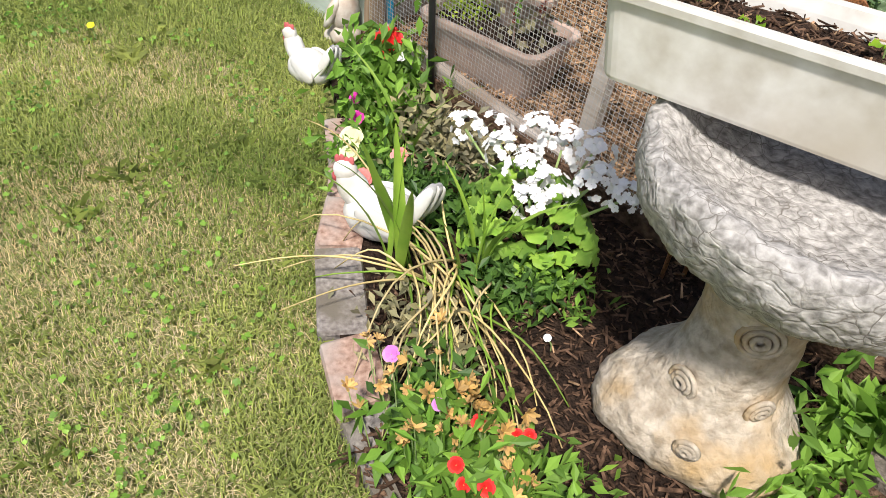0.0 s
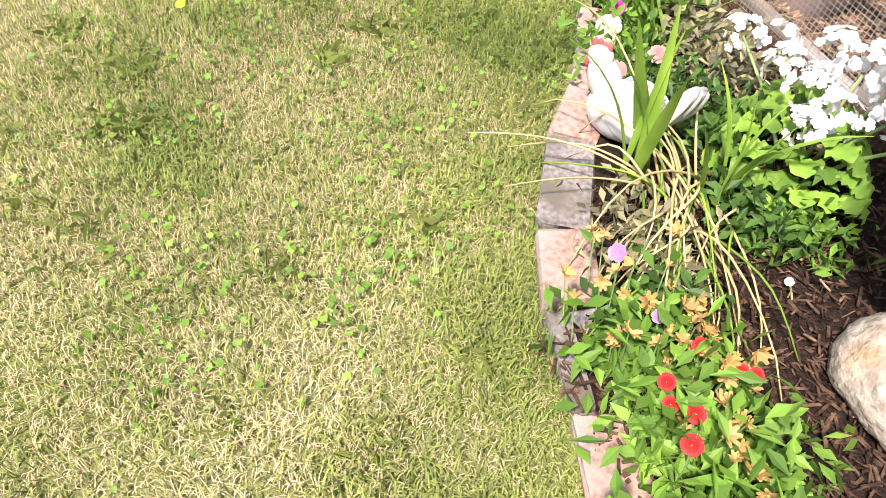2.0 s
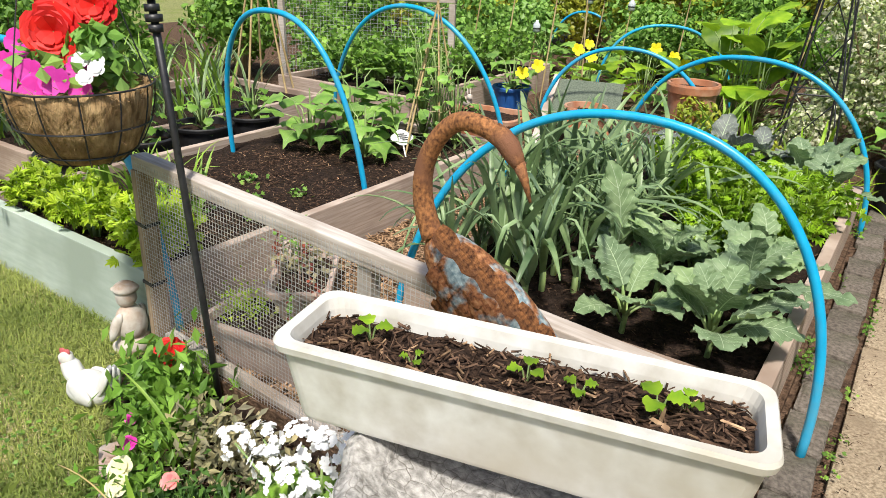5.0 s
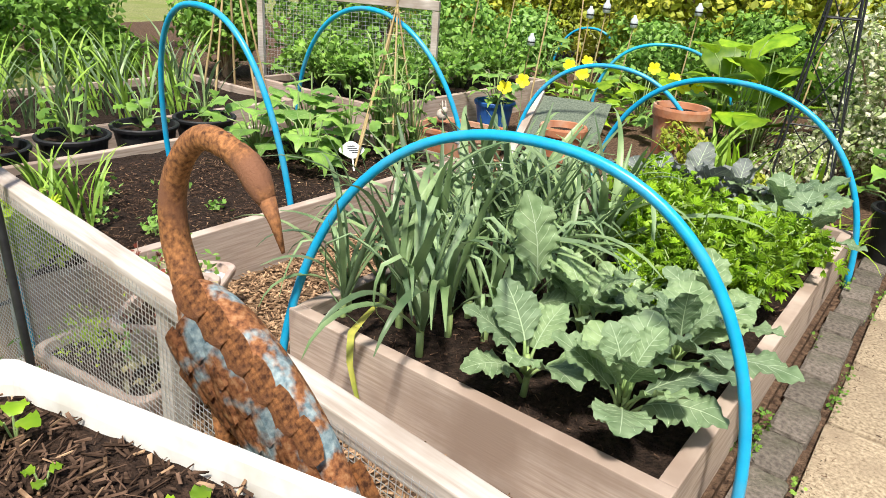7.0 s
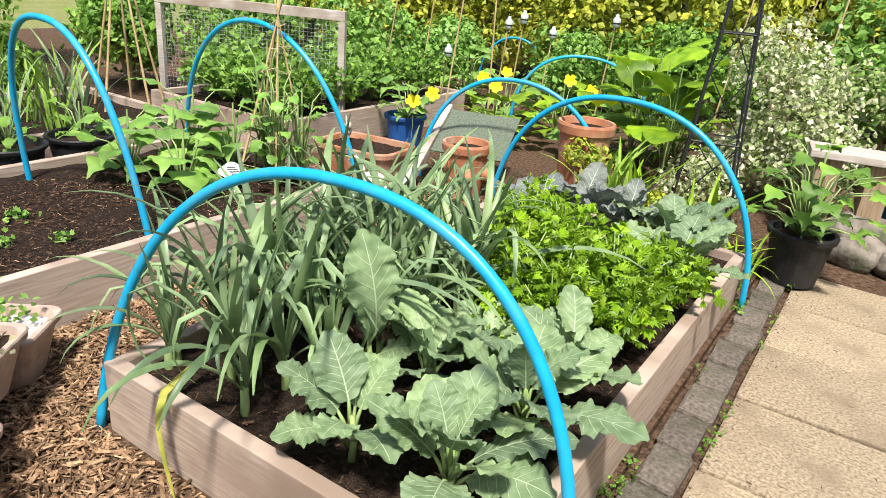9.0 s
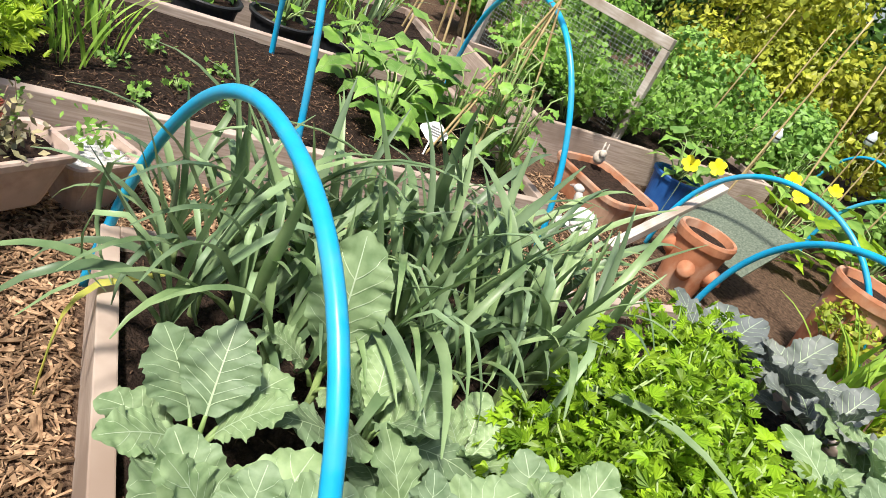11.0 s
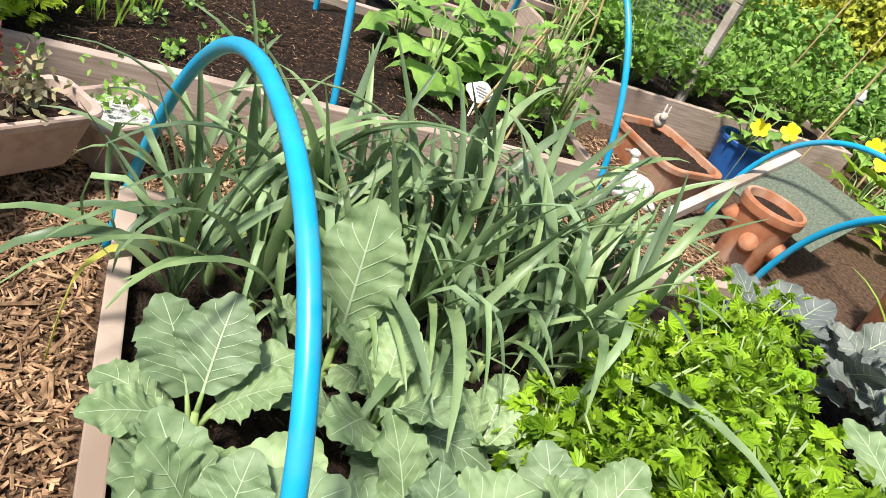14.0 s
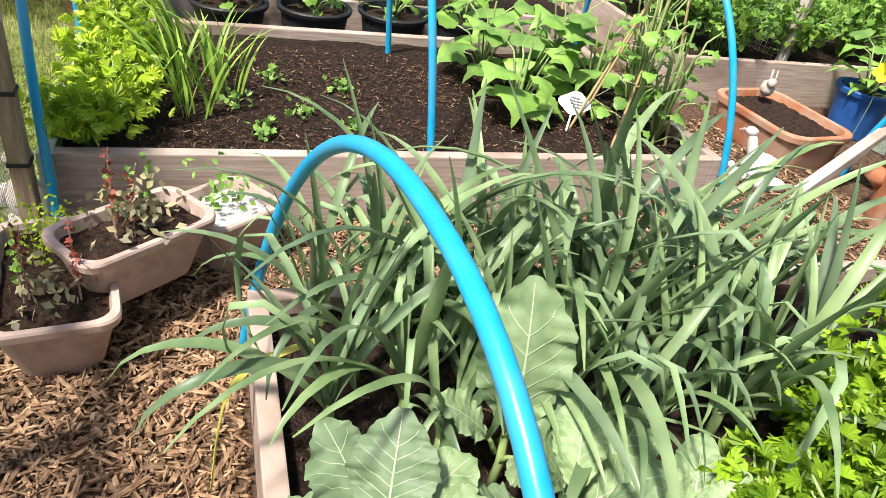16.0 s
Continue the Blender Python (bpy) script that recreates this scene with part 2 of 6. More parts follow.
def raised_bed(label, x0, y0, x1, y1, top, mats, foot=0.0, thick=0.045, soil=0.045, boards=1):
    bed = thing("raised_bed", label, "raised bed", (x0, y0, 0), group="timber raised beds")
    w, l = x1 - x0, y1 - y0
    t = thick
    sides = ((0, 0, w, 0), (w, t, w, l - t), (w, l, 0, l), (0, l - t, 0, t))
    for (a, b, c, d), mat in zip(sides, mats):
        bm = bmesh.new()
        plank(bm, a, b, c, d, foot - 0.02, top, t)
        part("board", bm, mat, bed)
    bm = bmesh.new()
    nx, ny = max(6, int(w / 0.05)), max(6, int(l / 0.05))
    grid = [[bm.verts.new((t + (w - 2 * t) * i / nx, t + (l - 2 * t) * j / ny, top - soil + 0.014 * noise.noise(((x0 + i * 0.05) * 9, (y0 + j * 0.05) * 9, 0.3)) + 0.015 * noise.noise((i * 0.13, j * 0.13, 5)))) for j in range(ny + 1)] for i in range(nx + 1)]
    for i in range(nx):
        for j in range(ny):
            bm.faces.new((grid[i][j], grid[i + 1][j], grid[i + 1][j + 1], grid[i][j + 1]))
    part("soil", bm, M_SOIL, bed, "dark crumbly compost", smooth=True)
    return bed


def hoop(a, b, height, label, lean=(0, 0), power=2.0, radius=0.0135):
    """A bent pipe from foot a to foot b, its crown height metres above the ground."""
    a, b = Vector(a), Vector(b)
    pts = []
    for k in range(49):
        u = math.pi * k / 48
        c, s = math.cos(u), math.sin(u)
        cx, sz = math.copysign(abs(c) ** (2 / power), c), abs(s) ** (2 / power)
        p = (a + b) / 2 + (a - b) / 2 * cx
        pts.append((p.x + lean[0] * sz, p.y + lean[1] * sz, height * sz - 0.03 * (1 - sz)))
    ob = part("hoop", bar(pts, radius, 14), M_PIPE, smooth=True)
    return tagged(ob, label, "plant hoop", "blue hoops over the beds")


BED_B = raised_bed("weathered timber raised bed full of leeks and cabbages", 0, 0, BED_W, BED_L, BED_H, (M_WOOD,) * 4)
BED_A = raised_bed("timber bed of bare dark soil with sage green end board", PATH_X - 1.27, -0.545, PATH_X, 1.80, BED_H, (M_SAGE, M_WOOD, M_WOOD, M_WOOD), LAWN_Z)
BED_C = raised_bed("timber raised bed of bushy carrot tops", -3.14, 2.32, -1.76, 4.6, 0.25, (M_WOOD,) * 4)
BED_E = raised_bed("timber raised bed of onions behind the black pots", -3.64, -0.10, -2.39, 2.1, 0.22, (M_WOOD,) * 4)
LB, LA = "bright blue plastic pipe hoop over the leek bed", "bright blue plastic pipe hoop over the soil bed"
hoop((-0.035, -0.014, 0), (1.305, 0.125, 0), 0.852, LB, (0.04, 0.116), 2.245)
hoop((-0.126, 2.293, 0), (1.24, 2.195, 0), 0.790, LB, (0, -0.008), 2.25)
hoop((-0.60, -0.50, 0), (-1.95, -0.594, 0), 0.936, LA, (-0.02, -0.026), 2.44)
hoop((-0.722, 0.662, 0), (-1.765, 0.732, 0), 0.972, LA, (-0.03, -0.09), 2.46)
hoop((-0.632, 1.824, 0), (-2.035, 1.825, 0), 0.944, LA, (0.03, -0.129), 2.063)
hoop((0.28, 3.0, 0), (-0.915, 2.75, 0), 0.682, "bright blue plastic pipe hoop beside the terracotta pots", (-0.07, 0.057), 2.13)
hoop((-0.116, 5.0, 0), (-1.21, 4.5, 0), 0.69, "bright blue plastic pipe hoop beyond the flower pots", (-0.035, -0.06), 2.29)
hoop((-1.75, 6.3, 0), (-2.6, 6.2, 0), 0.62, "bright blue plastic pipe hoop far down the plot", (0, 0), 2.2)

# ---- paving and kerb ----
KERB = thing("pavement_kerb", "row of worn grey concrete edging blocks beside the bed", "kerb", (1.245, -0.9, 0), kind="structure")
for k in range(17):
    bm = bmesh.new()
    box(bm, (0, 0.008, -0.09), (0.115, 0.202, 0.0), 0.012)
    for v in bm.verts:
        v.co.x += RNG.uniform(-0.004, 0.004)
        v.co.z += RNG.uniform(-0.004, 0.003)
    ob = part("block", bm, M_KERB, KERB)
    ob.location = (RNG.uniform(-0.006, 0.006), 0.21 * k, 0.004 * RNG.uniform(-1, 1))
    ob.rotation_euler = (0, 0, radians(RNG.uniform(-2, 2)))
PAVING = thing("pavement", "buff sandy concrete paving slabs with weedy joints", "paving", (1.38, 0, 0), kind="structure")
for i in range(2):
    for j in range(9):
        bm = bmesh.new()
        box(bm, (0.006, 0.006, -0.09), (0.714, 0.474, 0.0), 0.008)
        bmesh.ops.subdivide_edges(bm, edges=[e for e in bm.edges if e.calc_length() > 0.2], cuts=7, use_grid_fill=True)
        for v in bm.verts:
            v.co.z += 0.004 * noise.noise((v.co.x * 7 + 3 * i, v.co.y * 7 + 5 * j, 2)) if v.co.z > -0.03 else 0
        ob = part("slab", bm, M_SLAB, PAVING)
        ob.location = (0.72 * i, -1.44 + 0.48 * j + (0.0 if i == 0 else 0.05), -0.012 + RNG.uniform(-0.004, 0.004))
        ob.rotation_euler = (0, 0, radians(RNG.uniform(-0.6, 0.6)))
BASE = flat_patch("ground_under_paving", [(1.2, -1.75), (3.2, -1.75), (3.2, 9.0), (0.9, 9.0), (1.2, 2.6)], -0.035, M_CHIP_GROUND, "gritty dark soil in the paving joints", "soil")

# ---- brick edging of the border ----
M_EDGE_GREY = surface("grey_paving_brick", (0.14, 0.12, 0.11), (0.36, 0.33, 0.30), 90.0, 0.9, stain=((0.16, 0.14, 0.11), 8.0), bump=0.6)
M_EDGE_RED = surface("faded_pink_brick", (0.24, 0.14, 0.10), (0.50, 0.35, 0.28), 70.0, 0.9, stain=((0.40, 0.34, 0.30), 6.0), bump=0.6)
EDGE = thing("border_edging", "row of mixed grey and faded red edging bricks", "edging", (0, 0, 0), kind="structure")
EDGE_WAY = [(-0.30, -0.93), (-0.13, -1.035), (0.022, -1.142), (0.165, -1.28), (0.387, -1.425), (0.56, -1.50), (0.76, -1.555), (0.95, -1.62)]
for k, ((xa, ya), (xb, yb)) in enumerate(zip(EDGE_WAY, EDGE_WAY[1:])):
    length = math.hypot(xb - xa, yb - ya)
    bm = bmesh.new()
    box(bm, (0.004, -0.055, -0.06), (length - 0.006, 0.055, 0.0), 0.012)
    for v in bm.verts:
        v.co += Vector((RNG.uniform(-0.003, 0.003), RNG.uniform(-0.004, 0.004), RNG.uniform(-0.004, 0.003)))
    ob = part("brick", bm, (M_EDGE_RED, M_EDGE_RED, M_EDGE_RED, M_EDGE_GREY, M_EDGE_RED, M_EDGE_GREY, M_EDGE_RED)[k % 7], EDGE)
    ob.matrix_basis = pose(xa, ya, -0.035 + RNG.uniform(-0.012, 0.006), RNG.uniform(-3, 3), RNG.uniform(-2, 2), math.degrees(math.atan2(yb - ya, xb - xa)))

# ---- wire panel fence ----
M_WIRE = surface("galvanised_wire", (0.42, 0.41, 0.40), (0.62, 0.61, 0.60), 30.0, 0.5, metal=0.4, bump=0)
M_BLACK = surface("black_painted_steel", (0.012, 0.012, 0.014), (0.03, 0.03, 0.032), 40.0, 0.45, spec=0.5, bump=0.2)
FENCE = thing("wire_fence_panel", "weathered timber frame panel covered in fine square wire mesh", "fence panel", (-0.60, FENCE_Y, 0), -1.5)
FENCE.rotation_euler = (0, radians(2.6), radians(-1.5))
FL, FH = 1.76, 0.662
part("rail", boxed((-0.03, -0.02, FH - 0.045), (FL, 0.03, FH), 0.004), M_RAIL, FENCE)
part("rail", boxed((0.03, -0.012, 0.0), (FL - 0.03, 0.028, 0.045), 0.004), M_RAIL, FENCE)
part("post", boxed((-0.035, -0.024, -0.09), (0.012, 0.026, FH - 0.047), 0.004), M_POST, FENCE)
part("post", boxed((0.90, -0.012, 0.047), (0.945, 0.028, FH - 0.047), 0.004), M_RAIL, FENCE)
part("post", boxed((FL - 0.045, -0.012, -0.02), (FL, 0.028, FH - 0.047), 0.004), M_RAIL, FENCE)
for zt in (0.22, 0.43):
    bm = bmesh.new()
    box(bm, (-0.039, -0.028, zt), (0.016, 0.030, zt + 0.012), 0.002)
    part("wire_tie", bm, M_BLACK, FENCE, "dark wire tied round the post")


def wire_net(width, height, step, r):
    """Crossing wires, three-sided, in one plane."""
    vs, fs = [], []

    def wire(a, b, side):
        n = len(vs)
        a, b = Vector(a), Vector(b)
        for p in (a, b):
            vs.extend([tuple(p + Vector((0, r, 0))), tuple(p + side * r - Vector((0, r * 0.5, 0))), tuple(p - side * r - Vector((0, r * 0.5, 0)))])
        for k in range(3):
            j = (k + 1) % 3
            fs.append((n + k, n + j, n + 3 + j, n + 3 + k))
    for i in range(int(width / step) + 1):
        x = i * step
        w = 0.003 * noise.noise((x * 5, 0, 0))
        wire((x + w, w, 0), (x - w, -w, height), Vector((1, 0, 0)))
    for j in range(int(height / step) + 1):
        z = j * step
        wire((0, 0, z), (width, 0.002 * noise.noise((0, 0, z * 9)), z + 0.004 * noise.noise((3, 0, z * 7))), Vector((0, 0, 1)))
    return vs, fs


vs, fs = wire_net(FL - 0.02, FH - 0.02, 0.0135, 0.0008)
net = raw("wire_mesh", vs, fs, M_WIRE, FENCE, "fine square galvanised wire mesh")
net.location = (0.0, -0.027, 0.01)

# ---- bird bath ----
BATH = thing("bird_bath", "cast stone bird bath with a sandy trunk-shaped stem and grey bowl", "bird bath", (0.985, -1.0, BORDER_Z))


def lumpy(bm, amount, scale, seed=0.0):
    for v in bm.verts:
        n = v.normal if v.normal.length else v.co.normalized()
        v.co += n * amount * (noise.noise(v.co * scale + Vector((seed, 0, 0))) + 0.5 * noise.noise(v.co * scale * 2.3))


bm = lathe(bmesh.new(), [(0.02, 0.0), (0.165, 0.0), (0.185, 0.02), (0.188, 0.055), (0.172, 0.09), (0.135, 0.122), (0.108, 0.16), (0.094, 0.22), (0.090, 0.30), (0.098, 0.37), (0.122, 0.43), (0.11, 0.47), (0.02, 0.47)], 40)
for v in bm.verts:
    ang = math.atan2(v.co.y, v.co.x)
    k = max(0.0, 1 - v.co.z / 0.2)
    s = 1 + 0.11 * k * math.cos(3 * ang + 0.9)
    v.co.x, v.co.y = v.co.x * s - 0.008 * k, v.co.y * s - 0.012 * k
bmesh.ops.subdivide_edges(bm, edges=bm.edges[:], cuts=2, use_grid_fill=True)
bm.normal_update()
lumpy(bm, 0.006, 16)
lumpy(bm, 0.0025, 60)
part("stem", bm, M_STEM, BATH, "sandy yellow stem shaped as a tree trunk", smooth=True)
for (az, z, r) in ((-62, 0.33, 0.034), (-105, 0.17, 0.028), (-30, 0.17, 0.024), (-75, 0.10, 0.02)):
    bm = bmesh.new()
    for k in range(3):
        rr = r * (1 - 0.33 * k)
        sweep(bm, [(rr * math.cos(q * math.pi / 9), rr * math.sin(q * math.pi / 9) * 1.0, 0.003 * k) for q in range(19)], 0.0055, 6, False)
    ob = part("knot", bm, M_STEM, BATH, smooth=True)
    rad = 0.091 if z > 0.25 else 0.108 + 0.062 * (0.17 - z) / 0.07
    a = radians(az)
    ob.matrix_basis = Matrix.Translation((rad * math.cos(a), rad * math.sin(a), z)) @ Matrix.Rotation(a, 4, "Z") @ Matrix.Rotation(radians(90), 4, "Y")
bm = lathe(bmesh.new(), [(0.05, 0.44), (0.15, 0.45), (0.215, 0.475), (0.252, 0.515), (0.268, 0.56), (0.268, 0.60), (0.25, 0.618), (0.225, 0.61), (0.19, 0.575), (0.12, 0.55), (0.02, 0.545)], 64)
bmesh.ops.subdivide_edges(bm, edges=bm.edges[:], cuts=2, use_grid_fill=True)
bm.normal_update()
lumpy(bm, 0.008, 9, 3.0)
bm.normal_update()
lumpy(bm, 0.006, 34, 1.0)
part("bowl", bm, M_BARK_STONE, BATH, "grey bowl with a deep bark-like rim", smooth=True)

# ---- white trough on the bird bath ----
M_MULCH = surface("damp_bark_compost", (0.014, 0.009, 0.007), (0.07, 0.042, 0.028), 60.0, 0.95, bump=1.0, depth=0.012, spec=0.15)


def rounded_ring(bm, w, l, r, z, n=5):
    out = []
    for cx, cy, a0 in ((w / 2 - r, l / 2 - r, 0), (-w / 2 + r, l / 2 - r, 90), (-w / 2 + r, -l / 2 + r, 180), (w / 2 - r, -l / 2 + r, 270)):
        for k in range(n + 1):
            a = radians(a0 + 90 * k / n)
            out.append(bm.verts.new((cx + r * math.cos(a), cy + r * math.sin(a), z)))
    return out


def tub(name, label, category, at, rz, w, l, h, taper, lip, wall, mat, r=0.03, fill=0.03, fill_mat=None, group=""):
    """An open planter: tapered sides, a rolled lip, real walls and its filling."""
    ob = thing(name, label, category, at, rz, group)
    bm = bmesh.new()
    rows = [(w - 2 * taper, l - 2 * taper, 0.0), (w - 2 * taper + 0.004, l - 2 * taper + 0.004, 0.006), (w - 0.3 * taper, l - 0.3 * taper, h - lip), (w + 0.010, l + 0.010, h - lip + 0.002), (w + 0.014, l + 0.014, h - 0.006), (w + 0.008, l + 0.008, h), (w - 2 * wall, l - 2 * wall, h - 0.002), (w - 2 * wall - 0.01, l - 2 * wall - 0.01, h - lip), (w - 2 * taper - 2 * wall, l - 2 * taper - 2 * wall, 0.012)]
    rings = [rounded_ring(bm, a, b, min(r, a * 0.45, b * 0.45), z) for a, b, z in rows]
    for p, q in zip(rings, rings[1:]):
        for k in range(len(p)):
            j = (k + 1) % len(p)
            bm.faces.new((p[k], p[j], q[j], q[k]))
    bm.faces.new(rings[0][::-1])
    bm.faces.new(rings[-1])
    part("body", bm, mat, ob, smooth=False)
    bm = bmesh.new()
    fw, fl = w - 2 * wall - 0.012, l - 2 * wall - 0.012
    nx, ny = max(4, int(fw / 0.02)), max(4, int(fl / 0.02))
    g = [[bm.verts.new((-fw / 2 + fw * i / nx, -fl / 2 + fl * j / ny, h - fill + 0.009 * noise.noise((at[0] * 7 + i * 0.6, j * 0.6, at[1] * 5)))) for j in range(ny + 1)] for i in range(nx + 1)]
    for i in range(nx):
        for j in range(ny):
            bm.faces.new((g[i][j], g[i + 1][j], g[i + 1][j + 1], g[i][j + 1]))
    part("compost", bm, fill_mat or M_MULCH, ob, smooth=True)
    return ob


TROUGH_AT, TROUGH_RZ = (0.943, -0.957, 0.572), 13.6
TROUGH = tub("trough_planter", "long dirty white plastic trough of bark compost with seedlings", "planter", TROUGH_AT, TROUGH_RZ, 0.71, 0.180, 0.150, 0.022, 0.02, 0.012, M_TROUGH, 0.03, 0.035)

# ---- pink plastic planters behind the fence ----
M_PINK = surface("faded_pink_plastic", (0.42, 0.30, 0.24), (0.60, 0.46, 0.38), 24.0, 0.5, stain=((0.46, 0.36, 0.30), 5.0), bump=0.1)
M_GRAVEL = surface("white_gravel", (0.45, 0.43, 0.40), (0.85, 0.84, 0.80), 60.0, 0.8, bump=1.0, depth=0.01)
GP = "stacked pink planters"
for at, rz, w, l, h, fm, lab in (((-0.165, -0.43, 0.0), 8, 0.44, 0.26, 0.18, None, "long faded pink plastic planter of sedum and twiggy stems"),
                            ((-0.225, -0.255, 0.09), 127, 0.35, 0.20, 0.175, None, "raised pink plastic planter of dark red stems and pebbles"),
                            ((-0.44, -0.035, 0.0), 127, 0.24, 0.22, 0.19, M_GRAVEL, "pink plastic planter topped with white gravel")):
    tub("planter", lab, "planter", at, rz, w, l, h, 0.045, 0.026, 0.012, M_PINK, 0.045, 0.03, fm, GP)

# ---- rusty crane ----
m, tree, b = material("rusty_painted_metal", 0.75, 0.25, 0.3)
rust = ramp(tree, noisy(tree, 110, 8, coords="Position"), [(0.32, (0.10, 0.04, 0.02)), (0.5, (0.31, 0.125, 0.05)), (0.68, (0.46, 0.24, 0.11))])
blue = ramp(tree, noisy(tree, 110, 4, coords="Position"), [(0.35, (0.16, 0.24, 0.27)), (0.7, (0.42, 0.50, 0.50))])
pick = ramp(tree, noisy(tree, 22, 10, coords="Position"), [(0.50, (0, 0, 0)), (0.60, (1, 1, 1))])
tree.links.new(mixed(tree, pick, rust, blue), b.inputs["Base Color"])
bumped(tree, b, noisy(tree, 130, 6), 0.7, 0.002)
M_RUST_BLUE = m
M_RUST = surface("rust_brown_metal", (0.085, 0.034, 0.018), (0.52, 0.23, 0.085), 120.0, 0.8, metal=0.2, stain=((0.24, 0.11, 0.06), 12.0), bump=0.7, depth=0.002)
CRANE = thing("crane_ornament", "rusty metal crane ornament with flaking blue wing feathers", "garden ornament", (0.685, -0.705, BORDER_Z - 0.036), 4)
CRANE.scale = (0.78, 0.9, 1.0)
ZC = -BORDER_Z
neck = [(-0.085, 0.0, 0.79 + ZC), (-0.115, 0.0, 0.86 + ZC), (-0.112, 0.0, 0.93 + ZC), (-0.075, 0.0, 0.99 + ZC), (-0.02, 0.0, 1.025 + ZC), (0.045, 0.0, 1.022 + ZC), (0.092, 0.0, 1.003 + ZC)]
smoothneck = []
for k in range(len(neck) - 1):
    p0, p1, p2, p3 = (Vector(neck[max(0, min(len(neck) - 1, k + d))]) for d in (-1, 0, 1, 2))
    for q in range(5):
        u = q / 5
        smoothneck.append(0.5 * ((2 * p1) + (p2 - p0) * u + (2 * p0 - 5 * p1 + 4 * p2 - p3) * u * u + (3 * p1 - p0 - 3 * p2 + p3) * u * u * u))
smoothneck.append(Vector(neck[-1]))
part("neck", bar(smoothneck, [0.027 - 0.009 * k / 20 if k < 20 else 0.018 for k in range(len(smoothneck))], 14), M_RUST, CRANE, smooth=True)
part("head", bar([(0.07, 0, 1.02 + ZC), (0.092, 0, 1.007 + ZC), (0.114, 0, 0.99 + ZC), (0.13, 0, 0.973 + ZC), (0.139, 0, 0.96 + ZC)], [0.016, 0.021, 0.022, 0.017, 0.011], 14), M_RUST, CRANE, smooth=True)
part("beak", bar([(0.135, 0, 0.967 + ZC), (0.152, 0, 0.94 + ZC), (0.170, 0, 0.902 + ZC)], [0.014, 0.009, 0.003], 10), M_RUST, CRANE, "rough pitted rust", smooth=True)
bm = bmesh.new()
bmesh.ops.create_uvsphere(bm, u_segments=32, v_segments=18, radius=1.0)
for v in bm.verts:
    x, y, z = v.co
    t = (x + 1) / 2
    thick = 0.088 * (1 - 0.25 * t) if t < 0.75 else 0.088 * (0.81 - 1.1 * (t - 0.75))
    v.co = Vector((-0.105 + 0.47 * t, y * 0.062 * (1.15 - 0.5 * t), 0.765 + ZC - 0.235 * t ** 1.15 + z * thick * 1.15))
part("body", bm, M_RUST_BLUE, CRANE, "body flecked with blue paint and rust", smooth=True)


def feather(length, width):
    bm = bmesh.new()
    rows = []
    for i in range(5):
        u = i / 4
        w = width * (0.75 + 0.25 * math.sin(math.pi * min(1, u * 1.2))) * (1 if u < 0.8 else 0.62)
        rows.append([bm.verts.new((length * u, w * (k - 1.5) / 1.5 * 0.5, 0.006 * math.cos((k - 1.5) * 1.1) + 0.004 * u)) for k in range(4)])
    for p, q in zip(rows, rows[1:]):
        for k in range(3):
            bm.faces.new((p[k], p[k + 1], q[k + 1], q[k]))
    geo = bmesh.ops.solidify(bm, geom=bm.faces[:], thickness=0.003)
    return bm


for side in (-1,):
    for row in range(5):
        for k in range(7 - (row in (0, 4))):
            u = 0.13 + 0.115 * k + 0.055 * (row % 2)
            th, wy = 0.101 * (1 - 0.27 * u), 0.062 * (1.15 - 0.5 * u)
            vpos = 0.80 - row * 0.37
            across = math.sqrt(max(0.05, 1 - vpos * vpos))
            along = Vector((0.47, 0, -0.27 * max(u, 0.02) ** 0.15)).normalized()
            out = Vector((0.25 * along.z * -vpos, side * across / wy, vpos / th)).normalized()
            out = (out - along * out.dot(along)).normalized()
            way = (along + Vector((0, 0, -0.30)) * across).normalized()
            way = (way - out * way.dot(out)).normalized()
            fm = Matrix((way, out.cross(way), out)).transposed().to_4x4()
            spot = Vector((-0.105 + 0.47 * u, side * wy * across, 0.765 + ZC - 0.235 * u ** 1.15 + vpos * th))
            ob = part("feather", feather(0.075, 0.050), M_RUST_BLUE if row in (1, 2, 3) and k < 6 else M_RUST, CRANE)
            ob.matrix_basis = Matrix.Translation(spot + out * 0.003) @ fm @ Matrix.Rotation(radians(3), 4, "Y")
for k in range(4):
    ob = part("tail_feather", feather(0.15, 0.05), M_RUST, CRANE)
    ob.matrix_basis = Matrix.Translation((0.27 + 0.01 * k, -0.025 + 0.017 * k, 0.60 + ZC)) @ Matrix.Rotation(radians(40 + 3 * k), 4, "Y") @ Matrix.Rotation(radians(-70 + 45 * k), 4, "X")
for (lx, ly) in ((0.03, -0.025), (0.075, 0.025)):
    part("leg", bar([(lx, ly, 0.66 + ZC), (lx + 0.004, ly, 0.56 + ZC), (lx, ly, 0.53 + ZC), (lx - 0.006, ly, 0.30), (lx, ly, -0.02)], [0.026, 0.017, 0.009, 0.007, 0.007], 10), M_RUST, CRANE, smooth=True)

